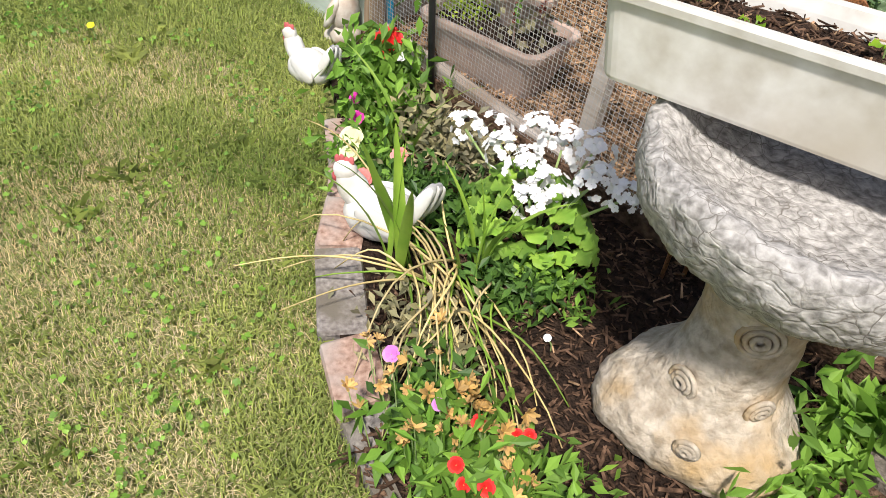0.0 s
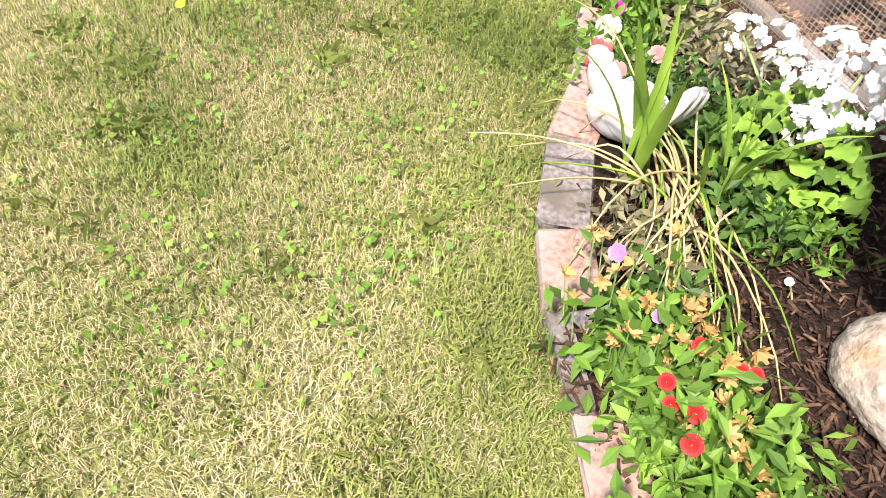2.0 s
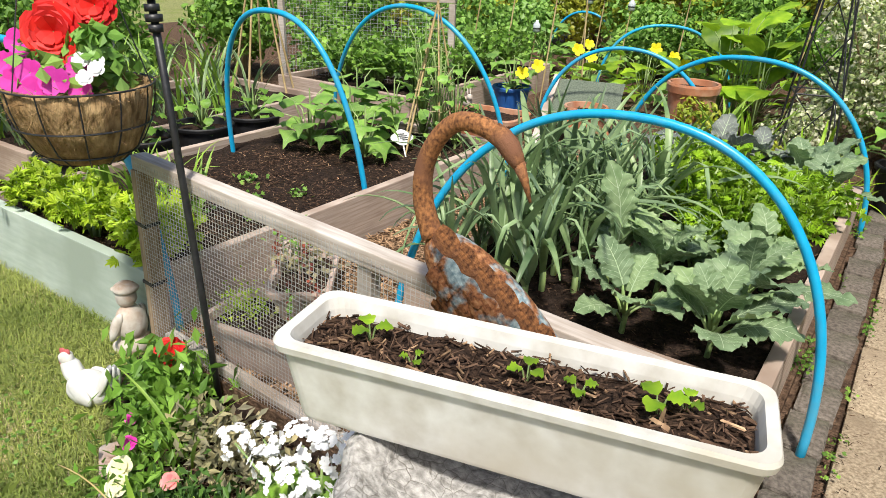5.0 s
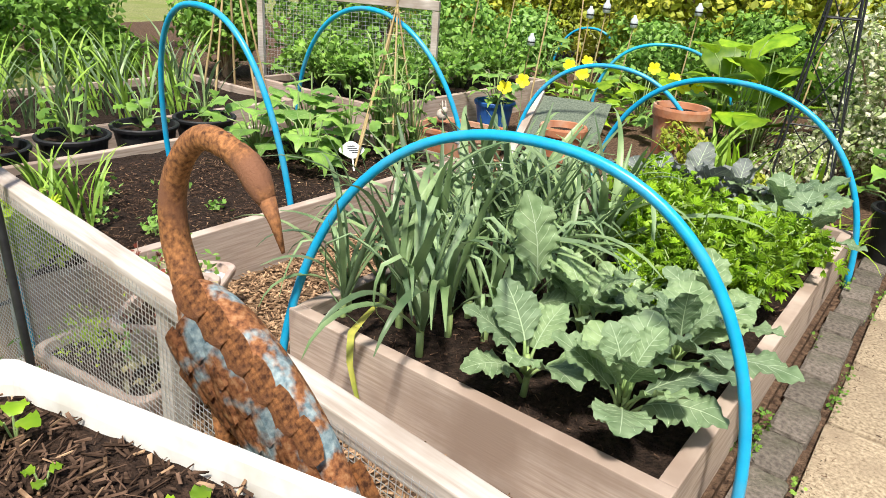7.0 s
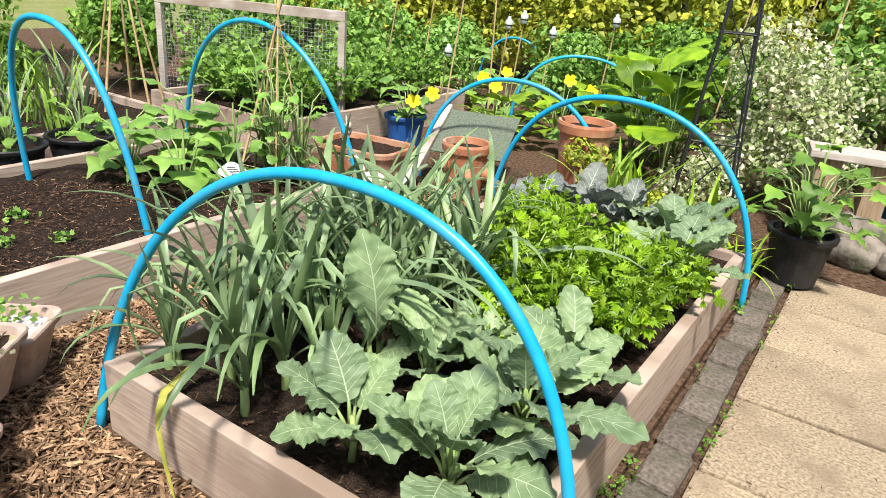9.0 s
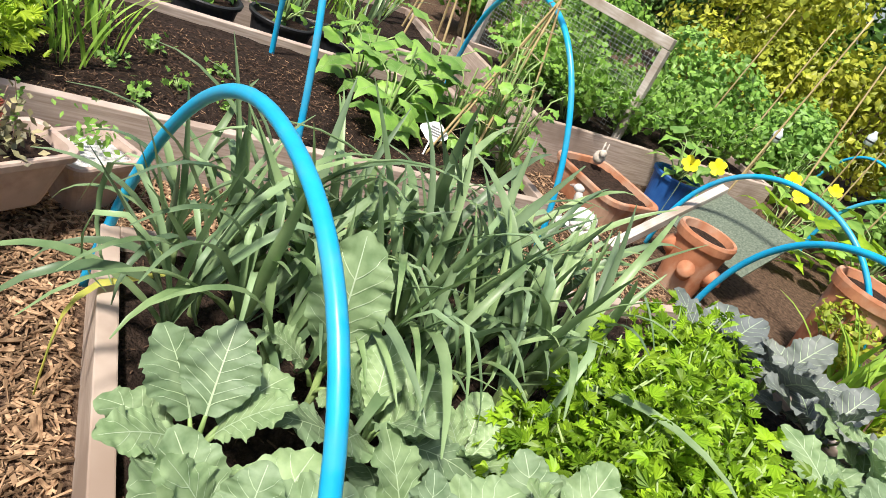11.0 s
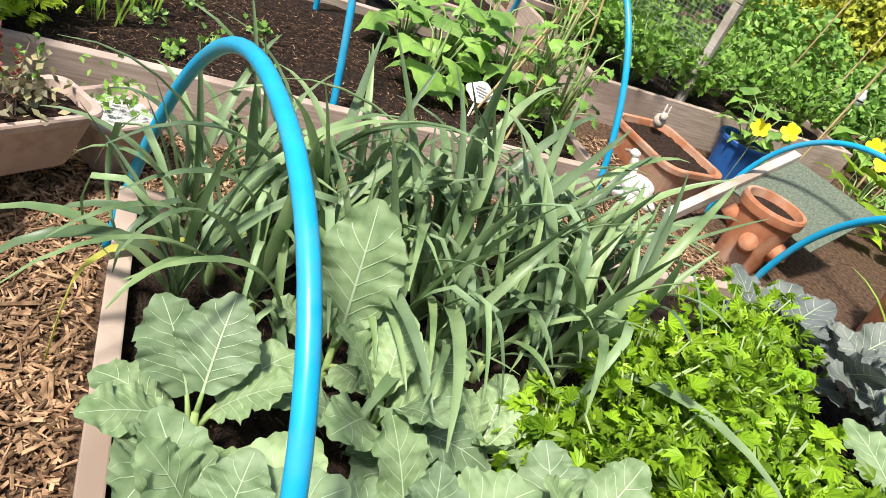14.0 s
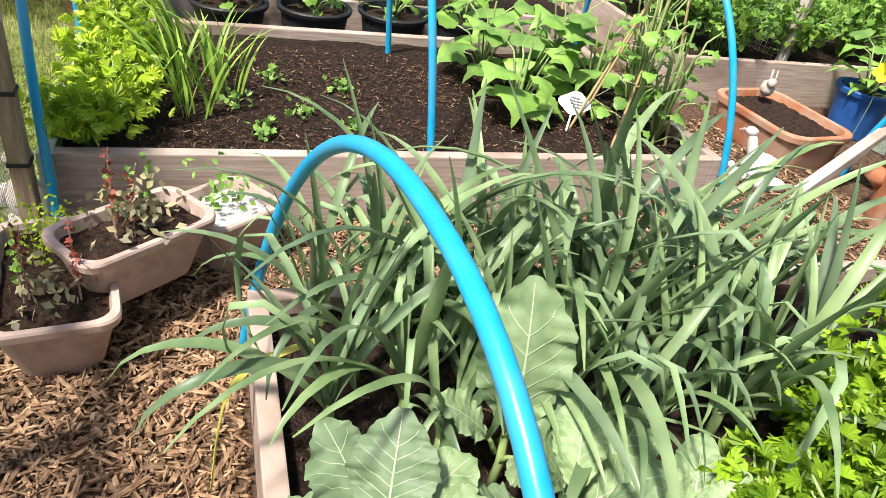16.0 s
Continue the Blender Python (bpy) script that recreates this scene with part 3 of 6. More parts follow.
# ---- hanging basket on its crook ----
POLE = thing("shepherd_crook", "black steel crook pole with a ribbed finial", "pole", (-0.225, -0.635, BORDER_Z))
px = [(0.0, 0.0, -0.1), (-0.036, 0.0, 0.40), (-0.07, 0.0, 0.85), (-0.098, 0.0, 1.185)]
part("shaft", bar(px, 0.0105, 10), M_BLACK, POLE, smooth=True)
for k, (zz, rr) in enumerate(((1.10, 0.018), (1.125, 0.022), (1.15, 0.019), (1.18, 0.023), (1.205, 0.016))):
    part("collar", bar([(-0.091 - 0.003 * k, 0, zz), (-0.092 - 0.003 * k, 0, zz + 0.018)], rr, 12), M_BLACK, POLE, smooth=True)
crook = [(-0.10, 0, 1.19), (-0.12, 0, 1.5), (-0.14, -0.03, 1.66), (-0.19, -0.09, 1.72), (-0.25, -0.125, 1.70), (-0.27, -0.13, 1.62)]
part("crook", bar(crook, 0.008, 8), M_BLACK, POLE, smooth=True)
BASKET = thing("hanging_basket", "wire hanging basket lined with brown coconut fibre", "hanging basket", (-0.495, -0.765, 0.71))
M_COIR = surface("coconut_fibre", (0.17, 0.10, 0.045), (0.56, 0.38, 0.19), 45.0, 0.95, stretch=(1, 1, 0.35), stain=((0.24, 0.145, 0.065), 9.0), bump=1.0, depth=0.012, spec=0.1)
bm = lathe(bmesh.new(), [(0.03, 0.0), (0.09, 0.005), (0.132, 0.045), (0.158, 0.10), (0.172, 0.155), (0.178, 0.205), (0.165, 0.205), (0.16, 0.17), (0.02, 0.165)], 48)
for v in bm.verts:
    a = math.atan2(v.co.y, v.co.x)
    s = 1 + 0.035 * abs(math.sin(a * 6)) + 0.03 * noise.noise(v.co * 25)
    v.co.x, v.co.y = v.co.x * s, v.co.y * s
part("liner", bm, M_COIR, BASKET, "shaggy brown fibre liner", smooth=True)
for z, r in ((0.205, 0.188), (0.105, 0.170), (0.03, 0.125)):
    part("wire_ring", bar([(r * math.cos(k * math.pi / 20), r * math.sin(k * math.pi / 20), z) for k in range(41)], 0.0026, 6), M_BLACK, BASKET)
for k in range(12):
    a = k * math.pi / 6
    part("wire_rib", bar([(r * math.cos(a), r * math.sin(a), z) for r, z in ((0.188, 0.205), (0.182, 0.155), (0.168, 0.10), (0.14, 0.045), (0.09, 0.0), (0.02, -0.006))], 0.0022, 5), M_BLACK, BASKET)
for k in range(3):
    a = radians(120 * k + 40)
    part("chain", bar([(0.186 * math.cos(a), 0.186 * math.sin(a), 0.205), (0.0, 0.0, 0.86)], 0.0018, 5), M_BLACK, BASKET)
vs, fs = [], []
for k in range(900):
    a, u = RNG.uniform(0, 2 * math.pi), RNG.random() ** 0.7
    r, z = (0.03 + 0.15 * math.sqrt(u)), 0.205 * u ** 1.4
    p = Vector((r * math.cos(a), r * math.sin(a), z)) * 1.04
    d = Vector((RNG.gauss(0, 1), RNG.gauss(0, 1), RNG.gauss(0, 1))).normalized() * RNG.uniform(0.012, 0.035)
    s = d.cross(Vector((math.cos(a), math.sin(a), 0.2))).normalized() * 0.0012
    n = len(vs)
    vs += [tuple(p - s), tuple(p + s), tuple(p + d + s * 0.4 + Vector((math.cos(a), math.sin(a), 0)) * 0.008)]
    fs.append((n, n + 1, n + 2))
tagged(raw("fibre", vs, fs, M_COIR, BASKET, "loose coconut hairs"), kind="stuff")

# ---- hens, gnome, goose, rabbit ----
M_WHITE = surface("white_painted_resin", (0.66, 0.65, 0.62), (0.85, 0.84, 0.81), 12.0, 0.55, stain=((0.58, 0.55, 0.48), 10.0), bump=0.3)
M_RED = surface("red_paint", (0.45, 0.08, 0.09), (0.62, 0.16, 0.16), 20.0, 0.6, bump=0.1)
M_GREYFEATHER = surface("grey_feather_paint", (0.10, 0.10, 0.11), (0.55, 0.55, 0.54), 45.0, 0.6, bump=0.3)


def blob(bm, at, size, rot=(0, 0, 0), seg=18):
    m = Matrix.Translation(at) @ Euler([radians(a) for a in rot]).to_matrix().to_4x4() @ Matrix.Diagonal((*size, 1))
    bmesh.ops.create_uvsphere(bm, u_segments=seg, v_segments=seg // 2 + 2, radius=1.0, matrix=m)


def hen(at, rz, s):
    ob = thing("hen_ornament", "white resin hen ornament with red comb and grey tail", "garden ornament", at, rz, "hen ornaments")
    bm = bmesh.new()
    blob(bm, (0, 0, 0.075 * s), (0.105 * s, 0.07 * s, 0.075 * s), (0, -8, 0), 22)
    blob(bm, (-0.075 * s, 0, 0.13 * s), (0.04 * s, 0.038 * s, 0.07 * s), (0, -28, 0))
    blob(bm, (-0.10 * s, 0, 0.185 * s), (0.032 * s, 0.027 * s, 0.03 * s))
    lumpy(bm, 0.003, 45)
    part("body", bm, M_WHITE, ob, smooth=True)
    for side in (-1, 1):
        bm = bmesh.new()
        blob(bm, (0.015 * s, side * 0.062 * s, 0.09 * s), (0.07 * s, 0.014 * s, 0.042 * s), (0, 20, side * 6))
        part("wing", bm, M_WHITE, ob, smooth=True)
    for k in range(5):
        bm = bmesh.new()
        blob(bm, (0.105 * s + 0.006 * k * s, 0.012 * s * (k - 2), (0.145 + 0.01 * (k % 2)) * s), (0.02 * s, 0.009 * s, 0.075 * s), (6 * (k - 2), 24, 0), 12)
        part("tail_feather", bm, M_GREYFEATHER if k % 2 else M_WHITE, ob, smooth=True)
    bm = bmesh.new()
    for k in range(4):
        blob(bm, (-0.122 * s + 0.013 * k * s, 0, (0.212 + 0.004 * (k % 2)) * s), (0.008 * s, 0.005 * s, 0.014 * s), seg=10)
    part("comb", bm, M_RED, ob, smooth=True)
    bm = bmesh.new()
    blob(bm, (-0.128 * s, 0, 0.160 * s), (0.009 * s, 0.012 * s, 0.017 * s), seg=10)
    part("wattle", bm, M_RED, ob, smooth=True)
    part("beak", bar([(-0.128 * s, 0, 0.185 * s), (-0.15 * s, 0, 0.178 * s)], [0.007 * s, 0.001], 8), M_EDGE_RED, ob)
    return ob


hen((-0.575, -0.855, LAWN_Z), 12, 0.80)
hen((0.185, -1.165, BORDER_Z), 28, 0.92)
M_GNOME = surface("weathered_cream_stone_figure", (0.45, 0.38, 0.30), (0.72, 0.68, 0.60), 18.0, 0.8, stain=((0.40, 0.26, 0.17), 12.0), bump=0.5)
bm = bmesh.new()
blob(bm, (0, 0, 0.05), (0.055, 0.06, 0.05))
blob(bm, (0, 0, 0.13), (0.05, 0.055, 0.075))
blob(bm, (-0.005, 0, 0.235), (0.037, 0.035, 0.043))
blob(bm, (-0.002, 0, 0.265), (0.044, 0.042, 0.022))
blob(bm, (-0.035, 0, 0.258), (0.022, 0.03, 0.006))
for side in (-1, 1):
    blob(bm, (-0.012, side * 0.055, 0.135), (0.02, 0.018, 0.058), (side * 12, 20, 0), 12)
    blob(bm, (-0.035, side * 0.03, 0.03), (0.035, 0.022, 0.03), seg=12)
lumpy(bm, 0.004, 40)
gn = part("figurine", bm, M_GNOME, smooth=True)
gn.matrix_world = pose(-0.725, -0.605, LAWN_Z, 0, 0, 10)
tagged(gn, "small weathered cream stone garden figurine in a cap", "garden ornament")
GOOSE = thing("goose_ornament", "small white stone goose with goslings", "garden ornament", (-0.90, 2.23, 0), 40)
bm = bmesh.new()
blob(bm, (0, 0, 0.065), (0.085, 0.06, 0.062), (0, -10, 0))
blob(bm, (-0.065, 0, 0.14), (0.024, 0.024, 0.065), (0, -18, 0))
blob(bm, (-0.09, 0, 0.20), (0.03, 0.022, 0.022))
lumpy(bm, 0.003, 45)
part("body", bm, M_WHITE, GOOSE, smooth=True)
part("beak", bar([(-0.115, 0, 0.2), (-0.14, 0, 0.192)], [0.011, 0.004], 8), M_EDGE_RED, GOOSE)
for k, (gx, gy) in enumerate(((-0.07, -0.09), (0.02, -0.10), (0.09, -0.05))):
    bm = bmesh.new()
    blob(bm, (gx, gy, 0.03), (0.045, 0.03, 0.03))
    blob(bm, (gx - 0.035, gy, 0.062), (0.017, 0.016, 0.018))
    part("gosling", bm, M_WHITE, GOOSE, smooth=True)
bm = bmesh.new()
blob(bm, (0, 0, 0.04), (0.055, 0.035, 0.04))
blob(bm, (-0.045, 0, 0.08), (0.026, 0.023, 0.024))
for side in (-1, 1):
    blob(bm, (-0.03, side * 0.012, 0.12), (0.009, 0.006, 0.028), (0, 18, 0), 10)
lumpy(bm, 0.003, 45)
rb = part("rabbit_ornament", bm, M_GNOME, smooth=True)
rb.matrix_world = pose(-1.45, 2.62, 0.18, 0, 0, 150)
tagged(rb, "tiny cream stone rabbit on the terracotta trough edge", "garden ornament")

# ---- terracotta, blue and black pots ----
M_TERRA = surface("terracotta", (0.36, 0.13, 0.06), (0.52, 0.23, 0.12), 14.0, 0.85, stain=((0.50, 0.32, 0.22), 6.0), bump=0.3)
M_BLUEPOT = surface("blue_plastic", (0.02, 0.09, 0.30), (0.03, 0.13, 0.40), 14.0, 0.45, bump=0.1)
M_BLACKPOT = surface("black_plastic", (0.012, 0.012, 0.013), (0.03, 0.03, 0.032), 14.0, 0.5, bump=0.15)
tub("terracotta_trough", "angular terracotta trough of dark compost", "planter", (-1.25, 2.58, 0), 6, 0.58, 0.42, 0.18, 0.03, 0.035, 0.02, M_TERRA, 0.10, 0.035)


def round_pot(name, label, at, r, h, mat, lip=0.02, group="", wall=0.012, fill=0.04):
    ob = thing(name, label, "plant pot", at, 0, group)
    bm = lathe(bmesh.new(), [(r * 0.6, 0), (r * 0.74, 0.003), (r * 0.95, h - lip * 1.6), (r * 1.0 + 0.006, h - lip * 1.5), (r + 0.010, h - lip * 0.4), (r + 0.004, h), (r - wall, h - 0.002), (r * 0.93 - wall, h - fill - 0.02), (0.01, h - fill - 0.03)], 36)
    part("body", bm, mat, ob, smooth=False)
    bm = bmesh.new()
    bmesh.ops.create_circle(bm, cap_ends=True, segments=28, radius=r * 0.95 - wall, matrix=Matrix.Translation((0, 0, h - fill)))
    bmesh.ops.subdivide_edges(bm, edges=bm.edges[:], cuts=1)
    part("compost", bm, M_MULCH, ob)
    return ob


round_pot("plant_pot", "blue plastic tub of courgette plants", (-1.42, 3.24, 0), 0.15, 0.26, M_BLUEPOT)
for k, (x, y) in enumerate(((-2.155, 0.02), (-2.16, 0.42), (-2.165, 0.82), (-2.155, 1.20))):
    round_pot("plant_pot", "wide black plastic tub of young plants", (x, y, 0.0), 0.175, 0.26, M_BLACKPOT, 0.015, "black tubs behind the soil bed")
round_pot("plant_pot", "black plastic pot of potato plants by the paving", (1.36, 2.70, 0), 0.15, 0.26, M_BLACKPOT)
round_pot("plant_pot", "tall terracotta pot with a rolled rim", (0.06, 3.05, 0), 0.165, 0.50, M_TERRA, 0.04)
CH = round_pot("strawberry_pot", "terracotta strawberry pot with side pockets and dry stems", (-0.50, 2.62, 0), 0.14, 0.33, M_TERRA, 0.035)
for k in range(5):
    a = radians(72 * k + 20)
    bm = bar([(0.10 * math.cos(a), 0.10 * math.sin(a), 0.12 + 0.05 * (k % 2)), (0.155 * math.cos(a), 0.155 * math.sin(a), 0.17 + 0.05 * (k % 2))], [0.035, 0.042], 14)
    part("pocket", bm, M_TERRA, CH, smooth=True)

# ---- mesh screen board, sign, canes, frames ----
M_PLASTIC_NET = surface("grey_plastic_mesh_sheet", (0.08, 0.10, 0.07), (0.18, 0.21, 0.15), 90.0, 0.6, bump=0.6)
SCREEN = thing("mesh_screen", "old timber framed grey mesh screen propped at a slant", "screen", (-0.74, 2.34, 0.0), 106)
part("stile", boxed((0, -0.025, 0), (0.90, 0.025, 0.05), 0.004), M_RAIL, SCREEN).rotation_euler = (0, radians(-25), 0)
bm = bmesh.new()
box(bm, (0.42, -0.50, 0.015), (0.88, -0.027, 0.025), 0.002)
part("mesh_sheet", bm, M_PLASTIC_NET, SCREEN).rotation_euler = (0, radians(-25), 0)
SIGN = thing("plant_label", "white plaque plant label with dark marks on a stake", "plant label", (-0.97, 1.27, 0.165), 56)
SIGN.rotation_euler = (radians(-38), 0, radians(56))
M_LABEL = surface("white_enamel", (0.72, 0.72, 0.70), (0.82, 0.82, 0.80), 20.0, 0.4, bump=0)
bm = bmesh.new()
ring = [bm.verts.new((0.062 * math.cos(a) * (1 + 0.10 * math.cos(4 * a)), 0.0, 0.135 + 0.045 * math.sin(a) * (1 + 0.10 * math.cos(4 * a)))) for a in (2 * math.pi * k / 32 for k in range(32))]
face = bm.faces.new(ring)
ext = bmesh.ops.extrude_face_region(bm, geom=[face])
bmesh.ops.translate(bm, vec=(0, 0.005, 0), verts=[e for e in ext["geom"] if isinstance(e, bmesh.types.BMVert)])
bmesh.ops.recalc_face_normals(bm, faces=bm.faces)
part("plaque", bm, M_LABEL, SIGN)
part("stake", boxed((-0.004, 0.002, -0.05), (0.004, 0.006, 0.11), 0.001), M_LABEL, SIGN)
for k, (zz, ww) in enumerate(((0.152, 0.022), (0.140, 0.030), (0.128, 0.026), (0.116, 0.02))):
    part("mark", boxed((-ww + 0.006 * k, -0.003, zz), (ww * 0.8 + 0.006 * k, -0.0012, zz + 0.006), 0.0005), M_BLACK, SIGN)
M_CANE = surface("bamboo_cane", (0.38, 0.27, 0.12), (0.60, 0.46, 0.24), 20.0, 0.6, stretch=(1, 1, 0.2), bump=0.2)
M_TWINE = surface("jute_twine", (0.45, 0.36, 0.20), (0.65, 0.55, 0.36), 60.0, 0.9, bump=0)


def cane(a, b, r=0.006, label="straight bamboo cane pushed into the soil", group="bamboo canes"):
    a, b = Vector(a), Vector(b)
    pts, rs = [], []
    for k in range(13):
        u = k / 12
        pts.append(a.lerp(b, u))
        rs.append(r * (1.18 if k % 3 == 0 else 1.0) * (1 - 0.25 * u))
    return tagged(part("cane", bar(pts, rs, 7), M_CANE, smooth=True), label, "cane", group)


TOP = Vector((-1.02, 1.62, 1.10))
for x, y in ((-0.83, 1.40), (-1.10, 1.38), (-1.20, 1.58), (-0.86, 1.68), (-1.0, 1.28)):
    cane((x, y, 0.12), TOP + Vector((x + 1.0, y - 1.5, 0)) * -0.12)
NET = thing("pea_netting", "loose twine wound round the cane wigwam", "twine")
for k in range(7):
    z = 0.30 + 0.11 * k
    u = (z - 0.12) / 1.0
    ringp = [Vector((x, y, 0)).lerp(Vector((TOP.x, TOP.y, 0)), u * 0.95) for x, y in ((-0.83, 1.40), (-0.86, 1.68), (-1.20, 1.58), (-1.10, 1.38), (-0.83, 1.40))]
    part("strand", bar([(p.x, p.y, z + 0.03 * RNG.uniform(-1, 1)) for p in ringp], 0.0022, 5), M_TWINE, NET)
for k in range(5):
    a = radians(72 * k)
    cane((-3.0 + 0.28 * math.cos(a), 2.25 + 0.28 * math.sin(a) - 0.2, 0.0), (-3.0 - 0.03 * math.cos(a), 2.05 - 0.03 * math.sin(a), 1.5), 0.009, "rough brown wigwam pole among the beans", "bean wigwam poles")
M_GREENPL = surface("green_plastic", (0.01, 0.09, 0.06), (0.02, 0.14, 0.09), 10.0, 0.5, bump=0)
tagged(part("tie_ring", bar([(-3.0 + 0.10 * math.cos(k * math.pi / 10), 2.05 + 0.10 * math.sin(k * math.pi / 10), 1.0) for k in range(21)], 0.014, 8), M_GREENPL, smooth=True), "green plastic ring holding the bean poles", "plant support")
NF = thing("net_frame", "weathered timber frame holding plant netting", "frame", (-3.35, 2.55, 0.0), 20)
part("rail", boxed((0, 0, 0.86), (1.55, 0.045, 0.93), 0.004), M_RAIL, NF)
part("post", boxed((0, 0.0, 0), (0.05, 0.045, 0.855), 0.004), M_RAIL, NF)
part("post", boxed((1.5, 0.0, 0), (1.55, 0.045, 0.855), 0.004), M_RAIL, NF)
vs, fs = wire_net(1.45, 0.84, 0.03, 0.0009)
net2 = raw("wire_mesh", vs, fs, M_WIRE, NF)
net2.location = (0.05, 0.02, 0.01)
M_CAP = surface("clear_grey_bottle_plastic", (0.45, 0.50, 0.52), (0.75, 0.78, 0.78), 30.0, 0.2, spec=0.6, bump=0)
for x, y, h in ((-1.81, 4.34, 0.60), (-1.55, 4.9, 0.85), (-1.35, 4.8, 0.92), (-1.2, 5.1, 0.8), (-0.7, 5.3, 0.95)):
    cane((x - 0.08, y, -0.05), (x, y, h), 0.007)
    ct = thing("cane_topper", "small clear plastic bottle capping a cane", "cane topper", (x, y, h - 0.04), 0, "plastic bottles on canes")
    part("bottle", lathe(bmesh.new(), [(0.02, 0), (0.034, 0.006), (0.034, 0.07), (0.015, 0.095), (0.013, 0.11), (0.004, 0.112)], 14), M_CAP, ct, smooth=True)
    part("band", bar([(0, 0, 0.03), (0, 0, 0.042)], 0.0355, 14), M_BLACK, ct)
for x0, y0, x1, y1, h in ((-1.35, 3.6, -1.28, 3.75, 1.5), (-1.1, 3.9, -1.2, 4.0, 1.4), (0.4, 4.6, 0.55, 4.7, 1.7), (0.75, 4.4, 1.0, 4.5, 1.7), (1.05, 4.3, 1.15, 4.4, 1.7), (-2.3, 4.6, -2.2, 4.7, 1.4), (-2.6, 4.4, -2.45, 4.5, 1.4)):
    cane((x0, y0, -0.02), (x1, y1, h), 0.007)

# ---- black obelisk ----
OB = thing("obelisk", "tapering black steel plant obelisk", "plant support", (0.78, 3.12, 0.0), 15)
for k in range(4):
    a = radians(45 + 90 * k)
    part("leg", bar([(0.24 * math.cos(a), 0.24 * math.sin(a), 0), (0.05 * math.cos(a), 0.05 * math.sin(a), 1.75)], 0.0065, 7), M_BLACK, OB)
    b2 = radians(45 + 90 * (k + 1))
    for j in range(4):
        u0, u1 = 0.10 + 0.2 * j, 0.30 + 0.2 * j
        r0, r1 = 0.24 - 0.19 * u0, 0.24 - 0.19 * u1
        part("brace", bar([(r0 * math.cos(a), r0 * math.sin(a), 1.75 * u0), (r1 * math.cos(b2), r1 * math.sin(b2), 1.75 * u1)], 0.004, 5), M_BLACK, OB)
    for u in (0.3, 0.62):
        r0 = 0.24 - 0.19 * u
        part("bar", bar([(r0 * math.cos(a), r0 * math.sin(a), 1.75 * u), (r0 * math.cos(b2), r0 * math.sin(b2), 1.75 * u)], 0.005, 5), M_BLACK, OB)

# ---- stone head, slab table, rocks ----
M_ROCK = surface("grey_brown_rock", (0.12, 0.10, 0.08), (0.34, 0.30, 0.25), 12.0, 0.9, stain=((0.08, 0.09, 0.05), 5.0), bump=1.0, depth=0.01)
bm = bmesh.new()
blob(bm, (0, 0, 0.10), (0.12, 0.10, 0.10))
blob(bm, (0, 0, 0.27), (0.085, 0.085, 0.11))
blob(bm, (0, 0, 0.36), (0.095, 0.095, 0.05))
blob(bm, (0, 0, 0.43), (0.045, 0.045, 0.04))
lumpy(bm, 0.006, 40)
st = part("stone_bust", bm, M_GNOME, smooth=True)
st.matrix_world = pose(1.80, 3.75, 0.12)
tagged(st, "weathered stone bust standing on rocks", "garden statue")
for k in range(9):
    bm = bmesh.new()
    bmesh.ops.create_icosphere(bm, subdivisions=3, radius=1.0)
    bm.normal_update()
    lumpy(bm, 0.22, 1.4, k * 3.1)
    sx, sy, sz = RNG.uniform(0.12, 0.22), RNG.uniform(0.10, 0.16), RNG.uniform(0.08, 0.14)
    for v in bm.verts:
        v.co = Vector((v.co.x * sx, v.co.y * sy, v.co.z * sz))
    ob = part("rock", bm, M_ROCK, smooth=True)
    ob.matrix_world = pose(1.58 + 0.24 * (k % 5), 3.28 + 0.16 * (k // 5) + RNG.uniform(-0.05, 0.05), 0.03 + 0.07 * (k // 5), 0, 0, RNG.uniform(0, 180))
    tagged(ob, "rounded grey brown garden rock", "rock", "rocks beside the paving")
BEN = thing("plank_shelf", "weathered plank shelf on brown blocks", "shelf", (1.42, 3.45, 0), 10)
part("plank", boxed((-0.2, -0.14, 0.50), (0.26, 0.14, 0.54), 0.006), M_RAIL, BEN)
part("support", boxed((-0.15, -0.1, 0), (-0.03, 0.1, 0.498), 0.006), M_POST, BEN)
part("support", boxed((0.1, -0.1, 0), (0.22, 0.1, 0.498), 0.006), M_POST, BEN)
BB = round_pot("plant_pot", "dark blue glazed pot behind the shelf", (1.72, 3.95, 0), 0.14, 0.62, M_BLUEPOT, 0.03)

# ---- boxes under the maple ----
M_OSB = surface("pale_chipboard", (0.40, 0.27, 0.14), (0.58, 0.43, 0.26), 28.0, 0.85, stain=((0.30, 0.18, 0.09), 9.0), bump=0.4)
M_SLATE = surface("grey_slate_panel", (0.14, 0.13, 0.13), (0.26, 0.24, 0.24), 9.0, 0.7, bump=0.4)
tagged(part("board_panel", boxed((-2.86, -0.80, LAWN_Z), (-2.82, -0.46, LAWN_Z + 0.33), 0.004), M_OSB), "pale chipboard panel leaning under the maple", "board")
tagged(part("board_panel", boxed((-2.90, -0.44, LAWN_Z), (-2.86, -0.12, LAWN_Z + 0.38), 0.004), M_SLATE), "grey panel leaning under the maple", "board")
for k in range(3):
    bm = bmesh.new()
    box(bm, (0, 0, 0), (0.10, 0.205, 0.065), 0.006)
    ob = part("brick", bm, M_EDGE_RED)
    ob.matrix_world = pose(-2.74, -0.62 + 0.22 * k, LAWN_Z, 0, 0, RNG.uniform(-5, 5))
    tagged(ob, "loose red house brick on the grass", "brick", "bricks by the soil bed")

